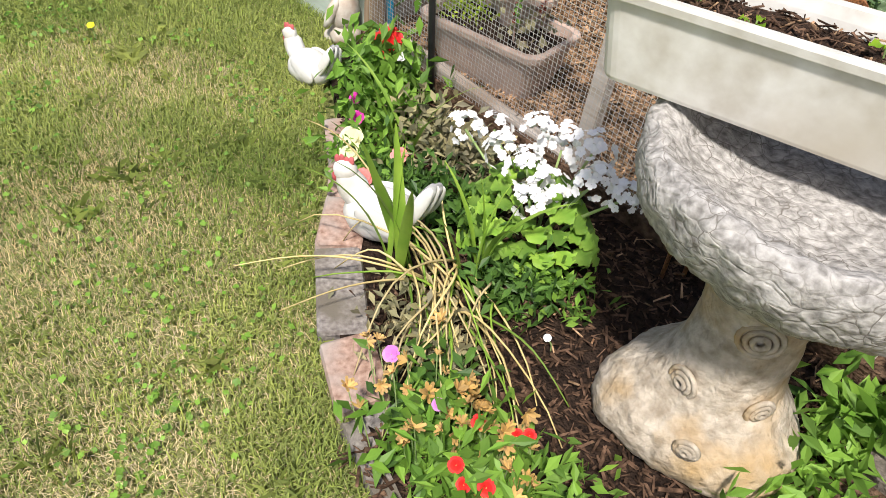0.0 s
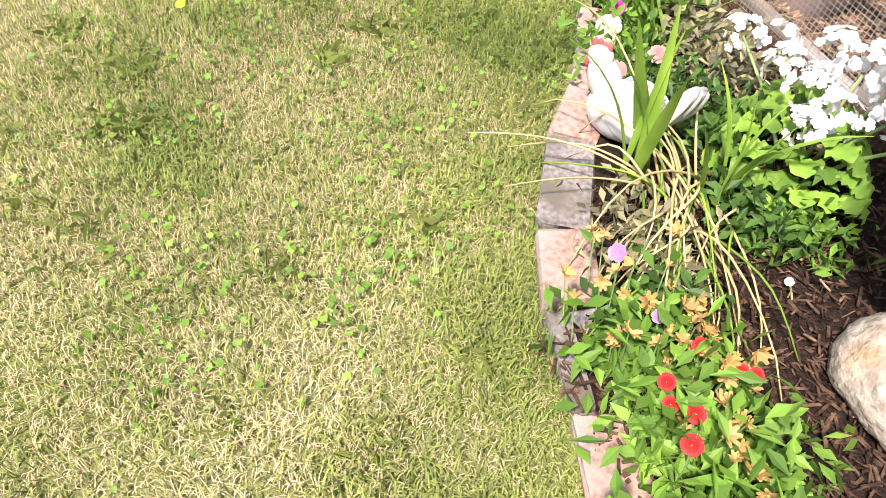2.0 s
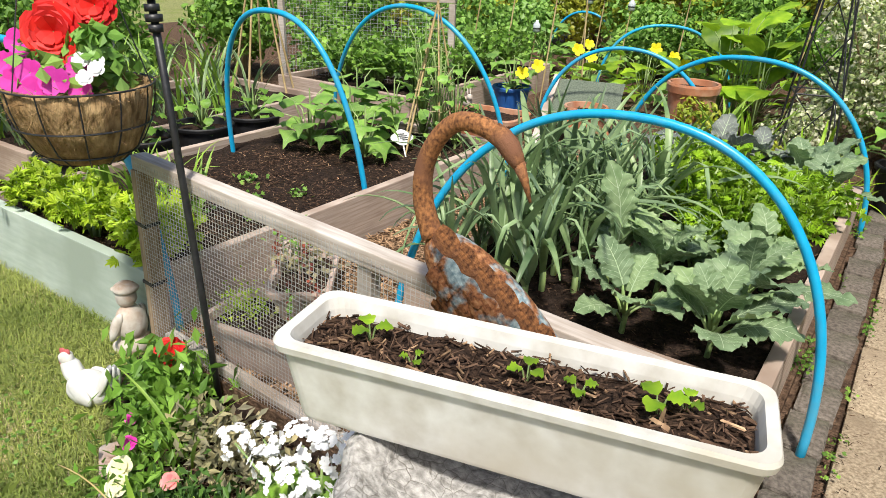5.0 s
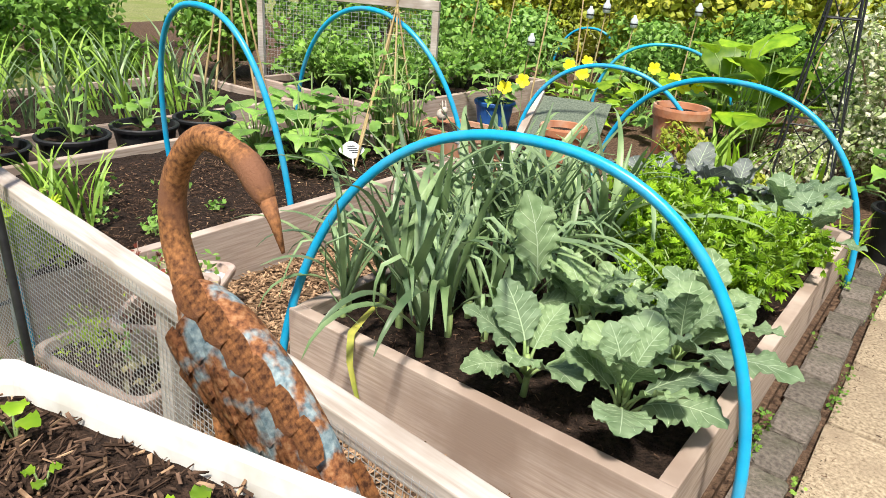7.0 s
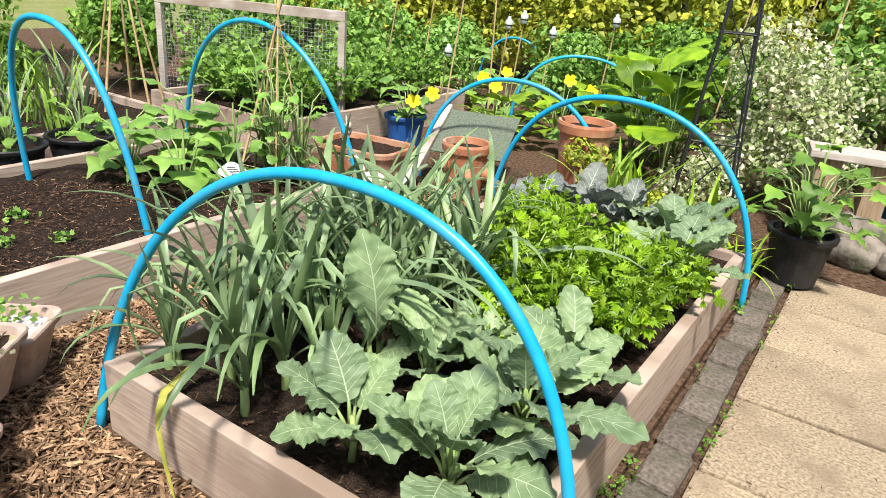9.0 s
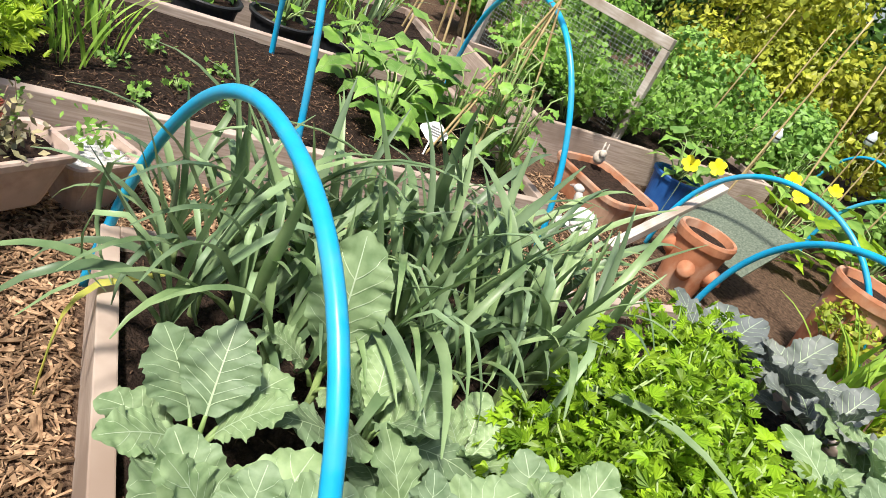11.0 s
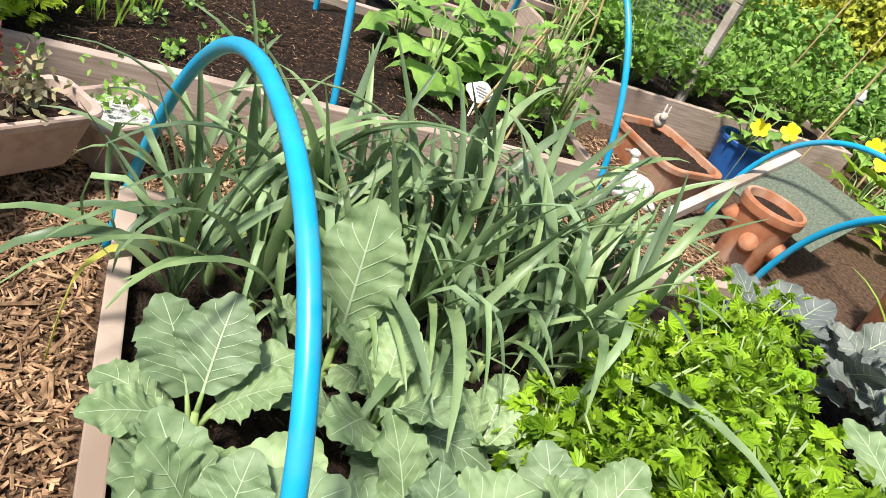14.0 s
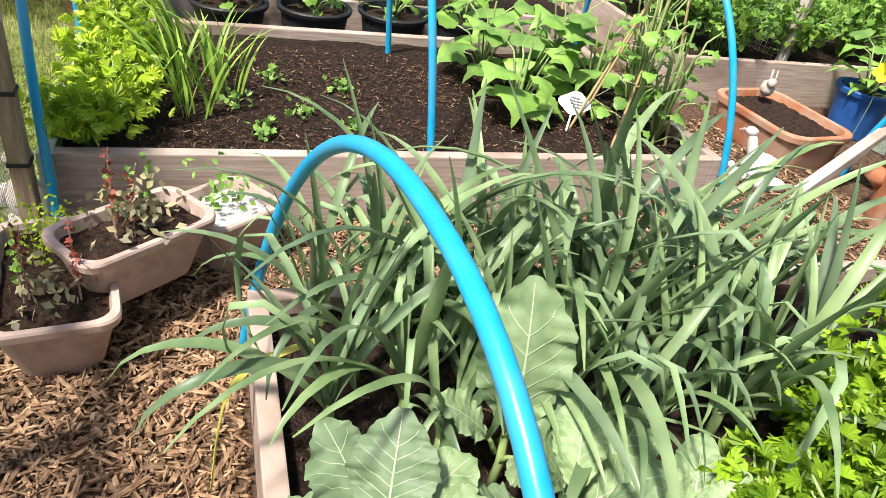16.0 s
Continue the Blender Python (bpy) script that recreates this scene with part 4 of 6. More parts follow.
# ---- leaf shapes ----
def leaf_point(u, v, L, W, lift, droop, cup, ruffle, prof, seed):
    """A point of a leaf blade: u along it, v across it."""
    x, z, steps = 0.0, 0.0, 8
    for k in range(steps):
        a = lift - droop * (k + 0.5) / steps * u
        x += math.cos(a) * L * u / steps
        z += math.sin(a) * L * u / steps
    w = W * prof(u)
    y = w * v
    z += cup * abs(v) ** 1.6 * w + ruffle * abs(v) ** 2 * (math.sin(u * 21 + seed + (2.1 if v > 0 else 0)) + 0.5 * math.sin(u * 62 + seed * 2)) * min(1, w / W + 0.2)
    x += ruffle * 0.22 * abs(v) ** 2 * math.cos(u * 43 + seed)
    return Vector((x, y, z))


def prof_round(u):
    return max(0.02, math.sin(math.pi * min(1.0, u * 0.93 + 0.05)) ** 0.62) * (0.72 + 0.28 * math.sin(math.pi * u ** 0.8)) * (1 + 0.035 * math.sin(u * 31) + 0.03 * math.sin(u * 74))


def prof_long(u):
    return max(0.02, math.sin(math.pi * min(1.0, u * 0.95 + 0.03)) ** 0.75) * (0.75 + 0.3 * u) * (1 + 0.035 * math.sin(u * 37) + 0.035 * math.sin(u * 74))


def prof_heart(u):
    return max(0.015, (1 - u) ** 0.75 * (0.62 + 0.9 * math.sin(math.pi * min(1, u * 1.25 + 0.12)))) * (0.35 + 0.65 * min(1, u * 9))


def leaf_mesh(L, W, lift, droop, cup, ruffle, prof, seed, nu=14, nv=8):
    bm = bmesh.new()
    g = [[bm.verts.new(leaf_point(i / nu, -1 + 2 * j / nv, L, W, lift, droop, cup, ruffle, prof, seed)) for j in range(nv + 1)] for i in range(nu + 1)]
    for i in range(nu):
        for j in range(nv):
            bm.faces.new((g[i][j], g[i + 1][j], g[i + 1][j + 1], g[i][j + 1]))
    return bm


def vein_mesh(L, W, lift, droop, cup, ruffle, prof, seed, n=5, width=0.0026):
    """The pale midrib and side veins, a hair proud of the blade on both faces."""
    bm = bmesh.new()

    def strip(pts, w0, w1):
        for off in (0.0019, -0.0019):
            prev = None
            for k, (u, v) in enumerate(pts):
                p = leaf_point(u, v, L, W, lift, droop, cup, ruffle, prof, seed)
                q = leaf_point(min(1, u + 0.01), v + (0.01 if v > 0 else -0.01 if v < 0 else 0), L, W, lift, droop, cup, ruffle, prof, seed)
                d = (q - p).normalized()
                s = d.cross(Vector((0, 0, 1))).normalized() * (w0 + (w1 - w0) * k / (len(pts) - 1)) / 2
                nrm = s.cross(d).normalized() * off
                cur = (bm.verts.new(p - s + nrm), bm.verts.new(p + s + nrm))
                if prev:
                    bm.faces.new((prev[0], prev[1], cur[1], cur[0]))
                prev = cur
    strip([(k / 12 * 0.96, 0.0) for k in range(13)], width * 2.0, width * 0.5)
    for k in range(n):
        u0 = 0.10 + 0.68 * k / n
        for s in (-1, 1):
            strip([(u0 + 0.20 * q / 5, s * 0.88 * q / 5) for q in range(6)], width * 0.85, width * 0.3)
    return bm


def mesh_of(bm, name, mat, smooth=True):
    me = bpy.data.meshes.new(name)
    bm.normal_update()
    bm.to_mesh(me)
    bm.free()
    me.materials.append(mat)
    if smooth:
        me.polygons.foreach_set("use_smooth", [True] * len(me.polygons))
    return me


M_BRASS = foliage("glaucous_cabbage_leaf", (0.115, 0.185, 0.085), (0.235, 0.325, 0.18), 0.55, 0.15, 0.30, 26.0)
M_VEIN = foliage("pale_leaf_vein", (0.33, 0.43, 0.26), (0.42, 0.50, 0.34), 0.5, 0.1, 0.08)
M_PURPLE = foliage("purple_grey_cabbage_leaf", (0.085, 0.105, 0.095), (0.17, 0.19, 0.185), 0.6, 0.12, 0.25, 12.0)
M_LEEK = foliage("blue_green_leek_leaf", (0.085, 0.15, 0.065), (0.235, 0.33, 0.17), 0.38, 0.22, 0.35, 9.0)
M_LEEK_PALE = foliage("pale_green_leek_leaf", (0.15, 0.24, 0.11), (0.25, 0.35, 0.19), 0.42, 0.18, 0.2, 8.0)
M_YELLOW = foliage("yellowing_leaf", (0.20, 0.27, 0.04), (0.55, 0.50, 0.10), 0.5, 0.2, 0.2, 14.0)
M_CELERY = foliage("bright_celery_leaf", (0.095, 0.215, 0.010), (0.275, 0.43, 0.03), 0.42, 0.3, 0.5, 11.0)
M_CELERY_YELLOW = foliage("yellow_green_celery_leaf", (0.20, 0.33, 0.015), (0.42, 0.54, 0.05), 0.4, 0.3, 0.35, 9.0)
M_STALK = foliage("pale_green_stalk", (0.18, 0.28, 0.09), (0.33, 0.42, 0.18), 0.45, 0.1, 0.15)
M_BEAN = foliage("mid_green_bean_leaf", (0.11, 0.25, 0.04), (0.26, 0.42, 0.10), 0.45, 0.25, 0.3, 9.0)
M_GREEN = foliage("fresh_green_leaf", (0.08, 0.19, 0.025), (0.20, 0.35, 0.06), 0.5, 0.25, 0.4, 6.0)
M_DARK = foliage("deep_green_leaf", (0.035, 0.09, 0.02), (0.10, 0.20, 0.04), 0.5, 0.2, 0.4, 6.0)
M_GOLD = foliage("golden_privet_leaf", (0.19, 0.26, 0.025), (0.46, 0.46, 0.06), 0.5, 0.25, 0.35, 4.0)
M_VARIEG = foliage("variegated_leaf", (0.16, 0.26, 0.06), (0.40, 0.46, 0.20), 0.45, 0.2, 0.3, 20.0, ((0.72, 0.72, 0.48), 0.52))
M_STRAW = foliage("straw_stem", (0.42, 0.34, 0.15), (0.66, 0.56, 0.30), 0.7, 0.15, 0.3)
M_IRIS = foliage("iris_blade", (0.13, 0.26, 0.03), (0.28, 0.42, 0.07), 0.45, 0.2, 0.25)
M_MAPLE = foliage("dark_red_maple_leaf", (0.14, 0.035, 0.025), (0.30, 0.09, 0.06), 0.55, 0.25, 0.45, 7.0)


def attach(name, me, parent, m, label=""):
    ob = new(name, me)
    ob.parent = parent
    ob.matrix_basis = m
    return tagged(ob, label)


def turned(at, az, pitch=0.0, roll=0.0, s=1.0):
    return Matrix.Translation(at) @ Matrix.Rotation(radians(az), 4, "Z") @ Matrix.Rotation(radians(-pitch), 4, "Y") @ Matrix.Rotation(radians(roll), 4, "X") @ Matrix.Diagonal((s, s, s, 1))


# ---- cabbages of the leek bed ----
LEAVES = []
for k in range(6):
    pr = prof_round if k % 3 else prof_long
    args = (0.21 if k % 3 else 0.26, 0.085 if k % 3 else 0.078, radians(34 - 6 * (k % 2)), radians(26 + 6 * k), 0.16 - 0.10 * (k % 2), 0.011, pr, k * 1.7)
    LEAVES.append((mesh_of(leaf_mesh(*args, 34, 10), "leaf", M_BRASS), mesh_of(vein_mesh(*args, 6, 0.0026), "venation", M_VEIN, False)))


def cabbage(at, seed, n, height, size, mat=None, label="young cabbage plant with broad blue green veined leaves", group="young cabbages", rows=None):
    rng = random.Random(seed)
    ob = thing("cabbage_plant", label, "cabbage", at, 0, group)
    part("stem", bar([(0, 0, -0.03), (0.006, 0.004, height * 0.45), (0, 0, height * 0.9)], [0.010, 0.009, 0.006], 8), M_STALK, ob, smooth=True)
    for k in range(n):
        az, hz, pitch, s = rows[k] if rows and k < len(rows) else (k * 137.5 + rng.uniform(-18, 18), height * (0.35 + 0.6 * k / n), 24 + 42 * (k / n) ** 1.5 + rng.uniform(-8, 8), size * (1.0 - 0.35 * (k / n) ** 2) * rng.uniform(0.85, 1.1))
        a = radians(az)
        pl = 0.075 * s
        base = Vector((math.cos(a) * 0.008, math.sin(a) * 0.008, hz * 0.75))
        tip = base + Vector((math.cos(a) * pl * math.cos(radians(pitch + 25)), math.sin(a) * pl * math.cos(radians(pitch + 25)), pl * math.sin(radians(pitch + 35))))
        part("leaf_stalk", bar([base, base.lerp(tip, 0.5) + Vector((0, 0, 0.006)), tip], [0.0065, 0.005, 0.0038], 6), M_STALK, ob, smooth=True)
        lm, vm = LEAVES[3 if rows and rows[k][2] > 80 else rng.randrange(6)]
        if mat:
            lm = lm.copy()
            lm.materials[0] = mat
        lf = attach("leaf", lm, ob, turned(tip, az, pitch - 18, rng.uniform(-16, 16), s))
        attach("venation", vm, lf, Matrix.Identity(4))
    return ob


SZ = BED_H - 0.05
cabbage((0.74, 0.16, SZ), 3, 8, 0.15, 0.95, rows=[(205, 0.11, 40, 0.84), (160, 0.14, 56, 0.82), (120, 0.11, 30, 0.78), (330, 0.10, 22, 0.85), (20, 0.09, 15, 0.72), (290, 0.11, 38, 0.68), (80, 0.12, 45, 0.72), (240, 0.07, 26, 0.72)])
cabbage((1.0, 0.18, SZ), 5, 12, 0.20, 0.90)
cabbage((0.74, 0.47, SZ), 8, 10, 0.20, 0.90)
cabbage((1.02, 0.48, SZ), 11, 11, 0.19, 0.95)
cabbage((1.03, 0.74, SZ), 14, 8, 0.19, 0.85)
cabbage((0.80, 0.68, SZ), 17, 7, 0.16, 0.7)
TALL = cabbage((0.58, 0.41, SZ), 21, 4, 0.20, 1.0, rows=[(172, 0.17, 88, 1.12), (120, 0.16, 40, 0.6), (250, 0.14, 35, 0.6), (20, 0.12, 30, 0.6)], label="cabbage plant with one tall upright veined leaf")
for k, (x, y) in enumerate(((0.95, 1.95), (0.72, 2.0), (0.52, 1.95), (1.04, 1.72), (0.42, 1.78))):
    cabbage((x, y, SZ), 40 + k, 9, 0.17, 1.05, M_PURPLE if k % 3 else M_BRASS, "purple grey cabbage plant at the far end of the bed", "purple cabbages")


# ---- leeks ----
def blade(L, W, lift, droop, kink=0.0, n=10, fold=0.5):
    """A long folded strap leaf, rising then arching over."""
    bm = bmesh.new()
    prev, p, a = None, Vector((0, 0, 0)), lift
    for i in range(n + 1):
        u = i / n
        w = W * (0.75 + 0.4 * math.sin(math.pi * min(1, u * 1.1)) if u < 0.55 else 1.13 * (1 - (u - 0.55) / 0.47) ** 0.7) * 0.5
        w = max(w, 0.0008)
        s = Vector((0, 1, 0)) * w
        nn = Vector((-math.sin(a), 0, math.cos(a)))
        cur = (bm.verts.new(p - s + nn * w * fold), bm.verts.new(p), bm.verts.new(p + s + nn * w * fold))
        if prev:
            bm.faces.new((prev[0], prev[1], cur[1], cur[0]))
            bm.faces.new((prev[1], prev[2], cur[2], cur[1]))
        prev = cur
        a -= droop / n * (0.4 + 1.4 * u) + (kink if abs(u - 0.55) < 0.5 / n + 0.001 else 0)
        p = p + Vector((math.cos(a), 0, math.sin(a))) * L / n
    return bm


BLADES = [mesh_of(blade(0.40 + 0.06 * (k % 4), 0.0160 + 0.0035 * (k % 3), radians(87 - 4 * (k % 3)), radians(10 + 34 * (k % 5)), radians(48) if k in (3, 6) else 0.0), "leaf", M_LEEK_PALE if k in (6, 3) else M_LEEK) for k in range(9)]


def leek(at, seed, n=8, s=1.0):
    rng = random.Random(seed)
    ob = thing("leek", "leek with arching blue green strap leaves", "leek", at, 0, "rows of leeks")
    part("shank", bar([(0, 0, -0.03), (0, 0, 0.07 * s)], [0.013, 0.011], 9), M_STALK, ob, smooth=True)
    az0 = rng.uniform(0, 360)
    for k in range(n):
        az = az0 + (k % 2) * 180 + rng.uniform(-40, 40)
        attach("leaf", BLADES[rng.randrange(9)], ob, turned((0, 0, 0.04 * s + 0.008 * k), az, rng.uniform(-24, 6), rng.uniform(-14, 14), s * rng.uniform(0.7, 1.15)))
    return ob


k = 0
for row, x in enumerate((0.10, 0.24, 0.38, 0.52)):
    for j in range(9 if row < 3 else 6):
        y = 0.14 + 0.125 * j + (0.06 if row % 2 else 0) + (0.34 if row == 3 else 0)
        leek((x + RNG.uniform(-0.03, 0.03), y + RNG.uniform(-0.03, 0.03), SZ), 100 + k, 11 if row < 3 else 9, RNG.uniform(0.95, 1.22))
        k += 1
leek((0.50, 0.33, SZ), 172, 8, 0.9)
leek((0.10, 0.13, SZ), 173, 8, 0.95)
YL = thing("fallen_leek_leaf", "yellowing leek leaf folded over the front board", "leaf", (0.27, 0.0, 0.0))
bm, prev = bmesh.new(), None
for k, (x, y, z, w) in enumerate(((-0.05, 0.16, 0.26, 0.010), (-0.03, 0.07, 0.245, 0.015), (-0.005, 0.0, 0.240, 0.018), (0.03, -0.04, 0.222, 0.018), (0.05, -0.06, 0.19, 0.017), (0.085, -0.075, 0.135, 0.015), (0.12, -0.085, 0.08, 0.011), (0.14, -0.09, 0.045, 0.004))):
    w *= 0.75
    cur = (bm.verts.new((x - w, y, z)), bm.verts.new((x, y + 0.004, z + 0.003)), bm.verts.new((x + w, y, z)))
    if prev:
        bm.faces.new((prev[0], prev[1], cur[1], cur[0]))
        bm.faces.new((prev[1], prev[2], cur[2], cur[1]))
    prev = cur
part("blade", bm, M_YELLOW, YL, smooth=True)


# ---- feathery crowns: many leaflets on stalks ----
def lobed(p, d, n, size, vs, fs):
    """A three-lobed leaflet at p pointing along d, its face towards n."""
    s = d.cross(n)
    if s.length < 1e-4:
        s = Vector((1, 0, 0))
    s.normalize()
    nn = s.cross(d).normalized()
    k = len(vs)
    for (a, b, c) in ((0, 0, 0), (0.35, 0.42, 0.05), (0.62, 0.22, 0.0), (1.0, 0.0, -0.12), (0.62, -0.22, 0.0), (0.35, -0.42, 0.05), (0.78, 0.40, -0.03), (0.78, -0.40, -0.03)):
        vs.append(tuple(p + d * a * size + s * b * size + nn * c * size))
    fs.extend([(k, k + 1, k + 2), (k, k + 2, k + 4), (k + 2, k + 3, k + 4), (k, k + 4, k + 5), (k + 1, k + 6, k + 2), (k + 5, k + 4, k + 7)])


def jagged(p, d, n, size, vs, fs):
    """A fan-shaped leaflet with a toothed, lobed rim."""
    s = d.cross(n)
    if s.length < 1e-4:
        s = Vector((1, 0, 0))
    s.normalize()
    nn = s.cross(d).normalized()
    k = len(vs)
    vs.append(tuple(p))
    for q in range(13):
        a = radians(-78 + 13 * q)
        r = size * (1.0, 0.72, 0.92, 0.60, 0.98, 0.78, 1.12, 0.78, 0.98, 0.60, 0.92, 0.72, 1.0)[q] * (0.62 + 0.38 * math.cos(a))
        vs.append(tuple(p + d * r * math.cos(a) + s * r * math.sin(a) + nn * size * (0.10 * (q % 2) - 0.22 * (r / size) ** 2)))
    fs.extend((k, k + q, k + q + 1) for q in range(1, 13))


def rand_dir(rng, up=0.4):
    v = Vector((rng.gauss(0, 1), rng.gauss(0, 1), rng.gauss(0, 1) + up))
    return v.normalized()


def feathery(name, label, category, at, seed, height, spread, stalks, per, size, mat, group, stalk_mat=None, leaflet=lobed):
    rng = random.Random(seed)
    ob = thing(name, label, category, at, 0, group)
    vs, fs = [], []
    for k in range(stalks):
        az, out = rng.uniform(0, 2 * math.pi), spread * math.sqrt(rng.random())
        h = height * rng.uniform(0.65, 1.05) * (1 - 0.3 * (out / spread) ** 2)
        tip = Vector((math.cos(az) * out, math.sin(az) * out, h))
        mid = Vector((tip.x * 0.35, tip.y * 0.35, h * 0.55))
        part("stalk", bar([(tip.x * 0.1, tip.y * 0.1, -0.01), mid, tip], [0.006, 0.0045, 0.002], 5), stalk_mat or M_STALK, ob, smooth=True)
        for q in range(per):
            u = rng.uniform(0.45, 1.05)
            p = mid.lerp(tip, min(1.0, max(0, (u - 0.45) / 0.55))) + Vector((rng.gauss(0, 1), rng.gauss(0, 1), rng.gauss(0, 0.6))) * size * 0.9
            d = (Vector((math.cos(az), math.sin(az), 0.2)) * 0.6 + rand_dir(rng, 0.1)).normalized()
            leaflet(p, d, rand_dir(rng, 1.6), size * rng.uniform(0.7, 1.25), vs, fs)
    raw("foliage", vs, fs, mat, ob)
    return ob


for k, (x, y, h, s) in enumerate(((0.66, 1.10, 0.36, 0.16), (0.86, 0.98, 0.36, 0.16), (1.04, 1.08, 0.32, 0.15), (0.70, 1.40, 0.38, 0.17), (0.93, 1.32, 0.36, 0.17), (1.06, 1.48, 0.30, 0.15), (0.48, 1.56, 0.36, 0.16), (0.80, 0.84, 0.24, 0.11), (0.80, 1.18, 0.36, 0.15))):
    feathery("celery_plant", "bushy bright green celery plant", "celery", (x, y, SZ), 200 + k, h, s, 34, 15, 0.034, M_CELERY, "celery row", None, jagged)
for k, (x, y) in enumerate(((-0.80, -0.42), (-1.0, -0.36), (-1.22, -0.42), (-1.45, -0.36), (-1.66, -0.42))):
    feathery("celery_plant", "yellow green celery plant in the corner bed", "celery", (x, y, SZ), 230 + k, 0.22, 0.13, 20, 13, 0.038, M_CELERY_YELLOW, "celery by the green board", None, jagged)
for k, (x, y) in enumerate(((-1.99, 2.7), (-2.34, 2.6), (-2.74, 2.7), (-2.04, 3.2), (-2.54, 3.2), (-2.09, 3.7), (-2.64, 3.8), (-2.04, 4.2))):
    feathery("carrot_clump", "dense feathery green clump of root crops", "vegetable", (x, y, 0.2), 250 + k, 0.42, 0.30, 40, 16, 0.05, M_GREEN, "root crops in the far bed")
for k, (x, y, s) in enumerate(((-0.9, 0.10, 0.6), (-1.15, 0.02, 0.5), (-1.05, 0.24, 0.5), (-1.35, 0.15, 0.7), (-0.95, 0.42, 0.35), (-1.3, 0.42, 0.3))):
    feathery("seedling", "small pale seedling in bare soil", "seedling", (x, y, SZ), 270 + k, 0.10 * s, 0.06 * s, 7, 4, 0.028, M_BEAN, "seedlings in the soil bed")
for k, (x, y, z, s) in enumerate(((-0.24, 0.015, 0.115, 1.0), (-0.15, -0.02, 0.115, 0.5), (0.10, 0.0, 0.115, 0.7), (0.02, 0.01, 0.115, 0.8), (0.21, 0.0, 0.115, 1.1), (0.245, 0.03, 0.115, 0.7))):
    m = Matrix.Translation(TROUGH_AT) @ Matrix.Rotation(radians(TROUGH_RZ), 4, "Z")
    p = m @ Vector((x, y, z))
    sd = thing("seedling", "tiny courgette seedling in the white trough", "seedling", p, RNG.uniform(0, 360), "trough seedlings")
    for q in range(3):
        me = mesh_of(leaf_mesh(0.030 * s, 0.015 * s, radians(25), radians(60), 0.1, 0.003, prof_round, q, 8, 4), "leaf", M_CELERY)
        part("leaf_stalk", bar([(0, 0, -0.01), (0.008 * math.cos(q * 2.1), 0.008 * math.sin(q * 2.1), 0.028 * s)], 0.0014, 5), M_STALK, sd)
        attach("leaf", me, sd, turned((0.008 * math.cos(q * 2.1), 0.008 * math.sin(q * 2.1), 0.028 * s), q * 120, 5))


# ---- beans, courgettes, potatoes: stems with big leaves ----
def big_leaved(name, label, category, at, seed, height, spread, n, size, mat, prof, group, vein=True, lift=20):
    rng = random.Random(seed)
    ob = thing(name, label, category, at, 0, group)
    vary = []
    for k in range(4):
        args = (size, size * 0.42, radians(lift + 6 * (k % 2)), radians(60 + 14 * k), -0.08, 0.008, prof, k * 2.3)
        vary.append((mesh_of(leaf_mesh(*args, 9, 6), "leaf", mat), mesh_of(vein_mesh(*args, 3, 0.002), "venation", M_STALK, False)))
    bm = bmesh.new()
    spots = []
    for k in range(n):
        az, u = k * 2.4 + rng.uniform(-0.4, 0.4), (k + 0.5) / n
        out = spread * (0.35 + 0.65 * rng.random())
        spots.append((Vector((math.cos(az) * out, math.sin(az) * out, height * (0.15 + 0.85 * u) * rng.uniform(0.85, 1.1))), math.degrees(az)))
        p = spots[-1][0]
        part("leaf_stalk", bar([(p.x * 0.1, p.y * 0.1, p.z * 0.2), (p.x * 0.6, p.y * 0.6, p.z * 0.9), p], [0.005, 0.004, 0.0025], 5), M_STALK, ob, smooth=True)
    sweep(bm, [(0, 0, -0.02), (0.01, 0, height * 0.5), (0, 0.01, height)], [0.009, 0.007, 0.004], 6, False)
    part("stem", bm, M_STALK, ob, smooth=True)
    for p, az in spots:
        lm, vm = vary[rng.randrange(4)]
        lf = attach("leaf", lm, ob, turned(p, az + rng.uniform(-30, 30), rng.uniform(-25, 15), rng.uniform(-20, 20), rng.uniform(0.75, 1.15)))
        if vein:
            attach("venation", vm, lf, Matrix.Identity(4))
    return ob


for k, (x, y, h) in enumerate(((-1.15, 1.12, 0.30), (-1.35, 1.22, 0.36), (-1.55, 1.10, 0.34), (-1.5, 1.45, 0.42), (-1.25, 1.5, 0.38))):
    big_leaved("bean_plant", "dwarf bean plant with large heart shaped leaves", "bean plant", (x, y, SZ), 300 + k, h, 0.16, 13, 0.175, M_BEAN, prof_heart, "dwarf beans")
for k, (x, y, h) in enumerate(((-0.92, 1.5, 0.6), (-1.1, 1.6, 0.7), (-0.88, 1.62, 0.5))):
    big_leaved("pea_plant", "pea plant climbing bamboo canes", "pea plant", (x, y, SZ), 320 + k, h, 0.13, 26, 0.075, M_BEAN, prof_round, "peas on the canes", False)
for k, (x, y) in enumerate(((-2.155, 0.02), (-2.16, 0.42), (-2.165, 0.82), (-2.155, 1.20))):
    big_leaved("pot_plant", "young leafy plant in a black tub", "plant", (x, y, 0.22), 340 + k, 0.22, 0.13, 14, 0.08, M_GREEN, prof_round, "plants in the black tubs", False)
big_leaved("potato_plant", "lush potato plant spilling from a black pot", "potato plant", (1.36, 2.70, 0.22), 350, 0.42, 0.26, 46, 0.105, M_GREEN, prof_heart, "potatoes", False)
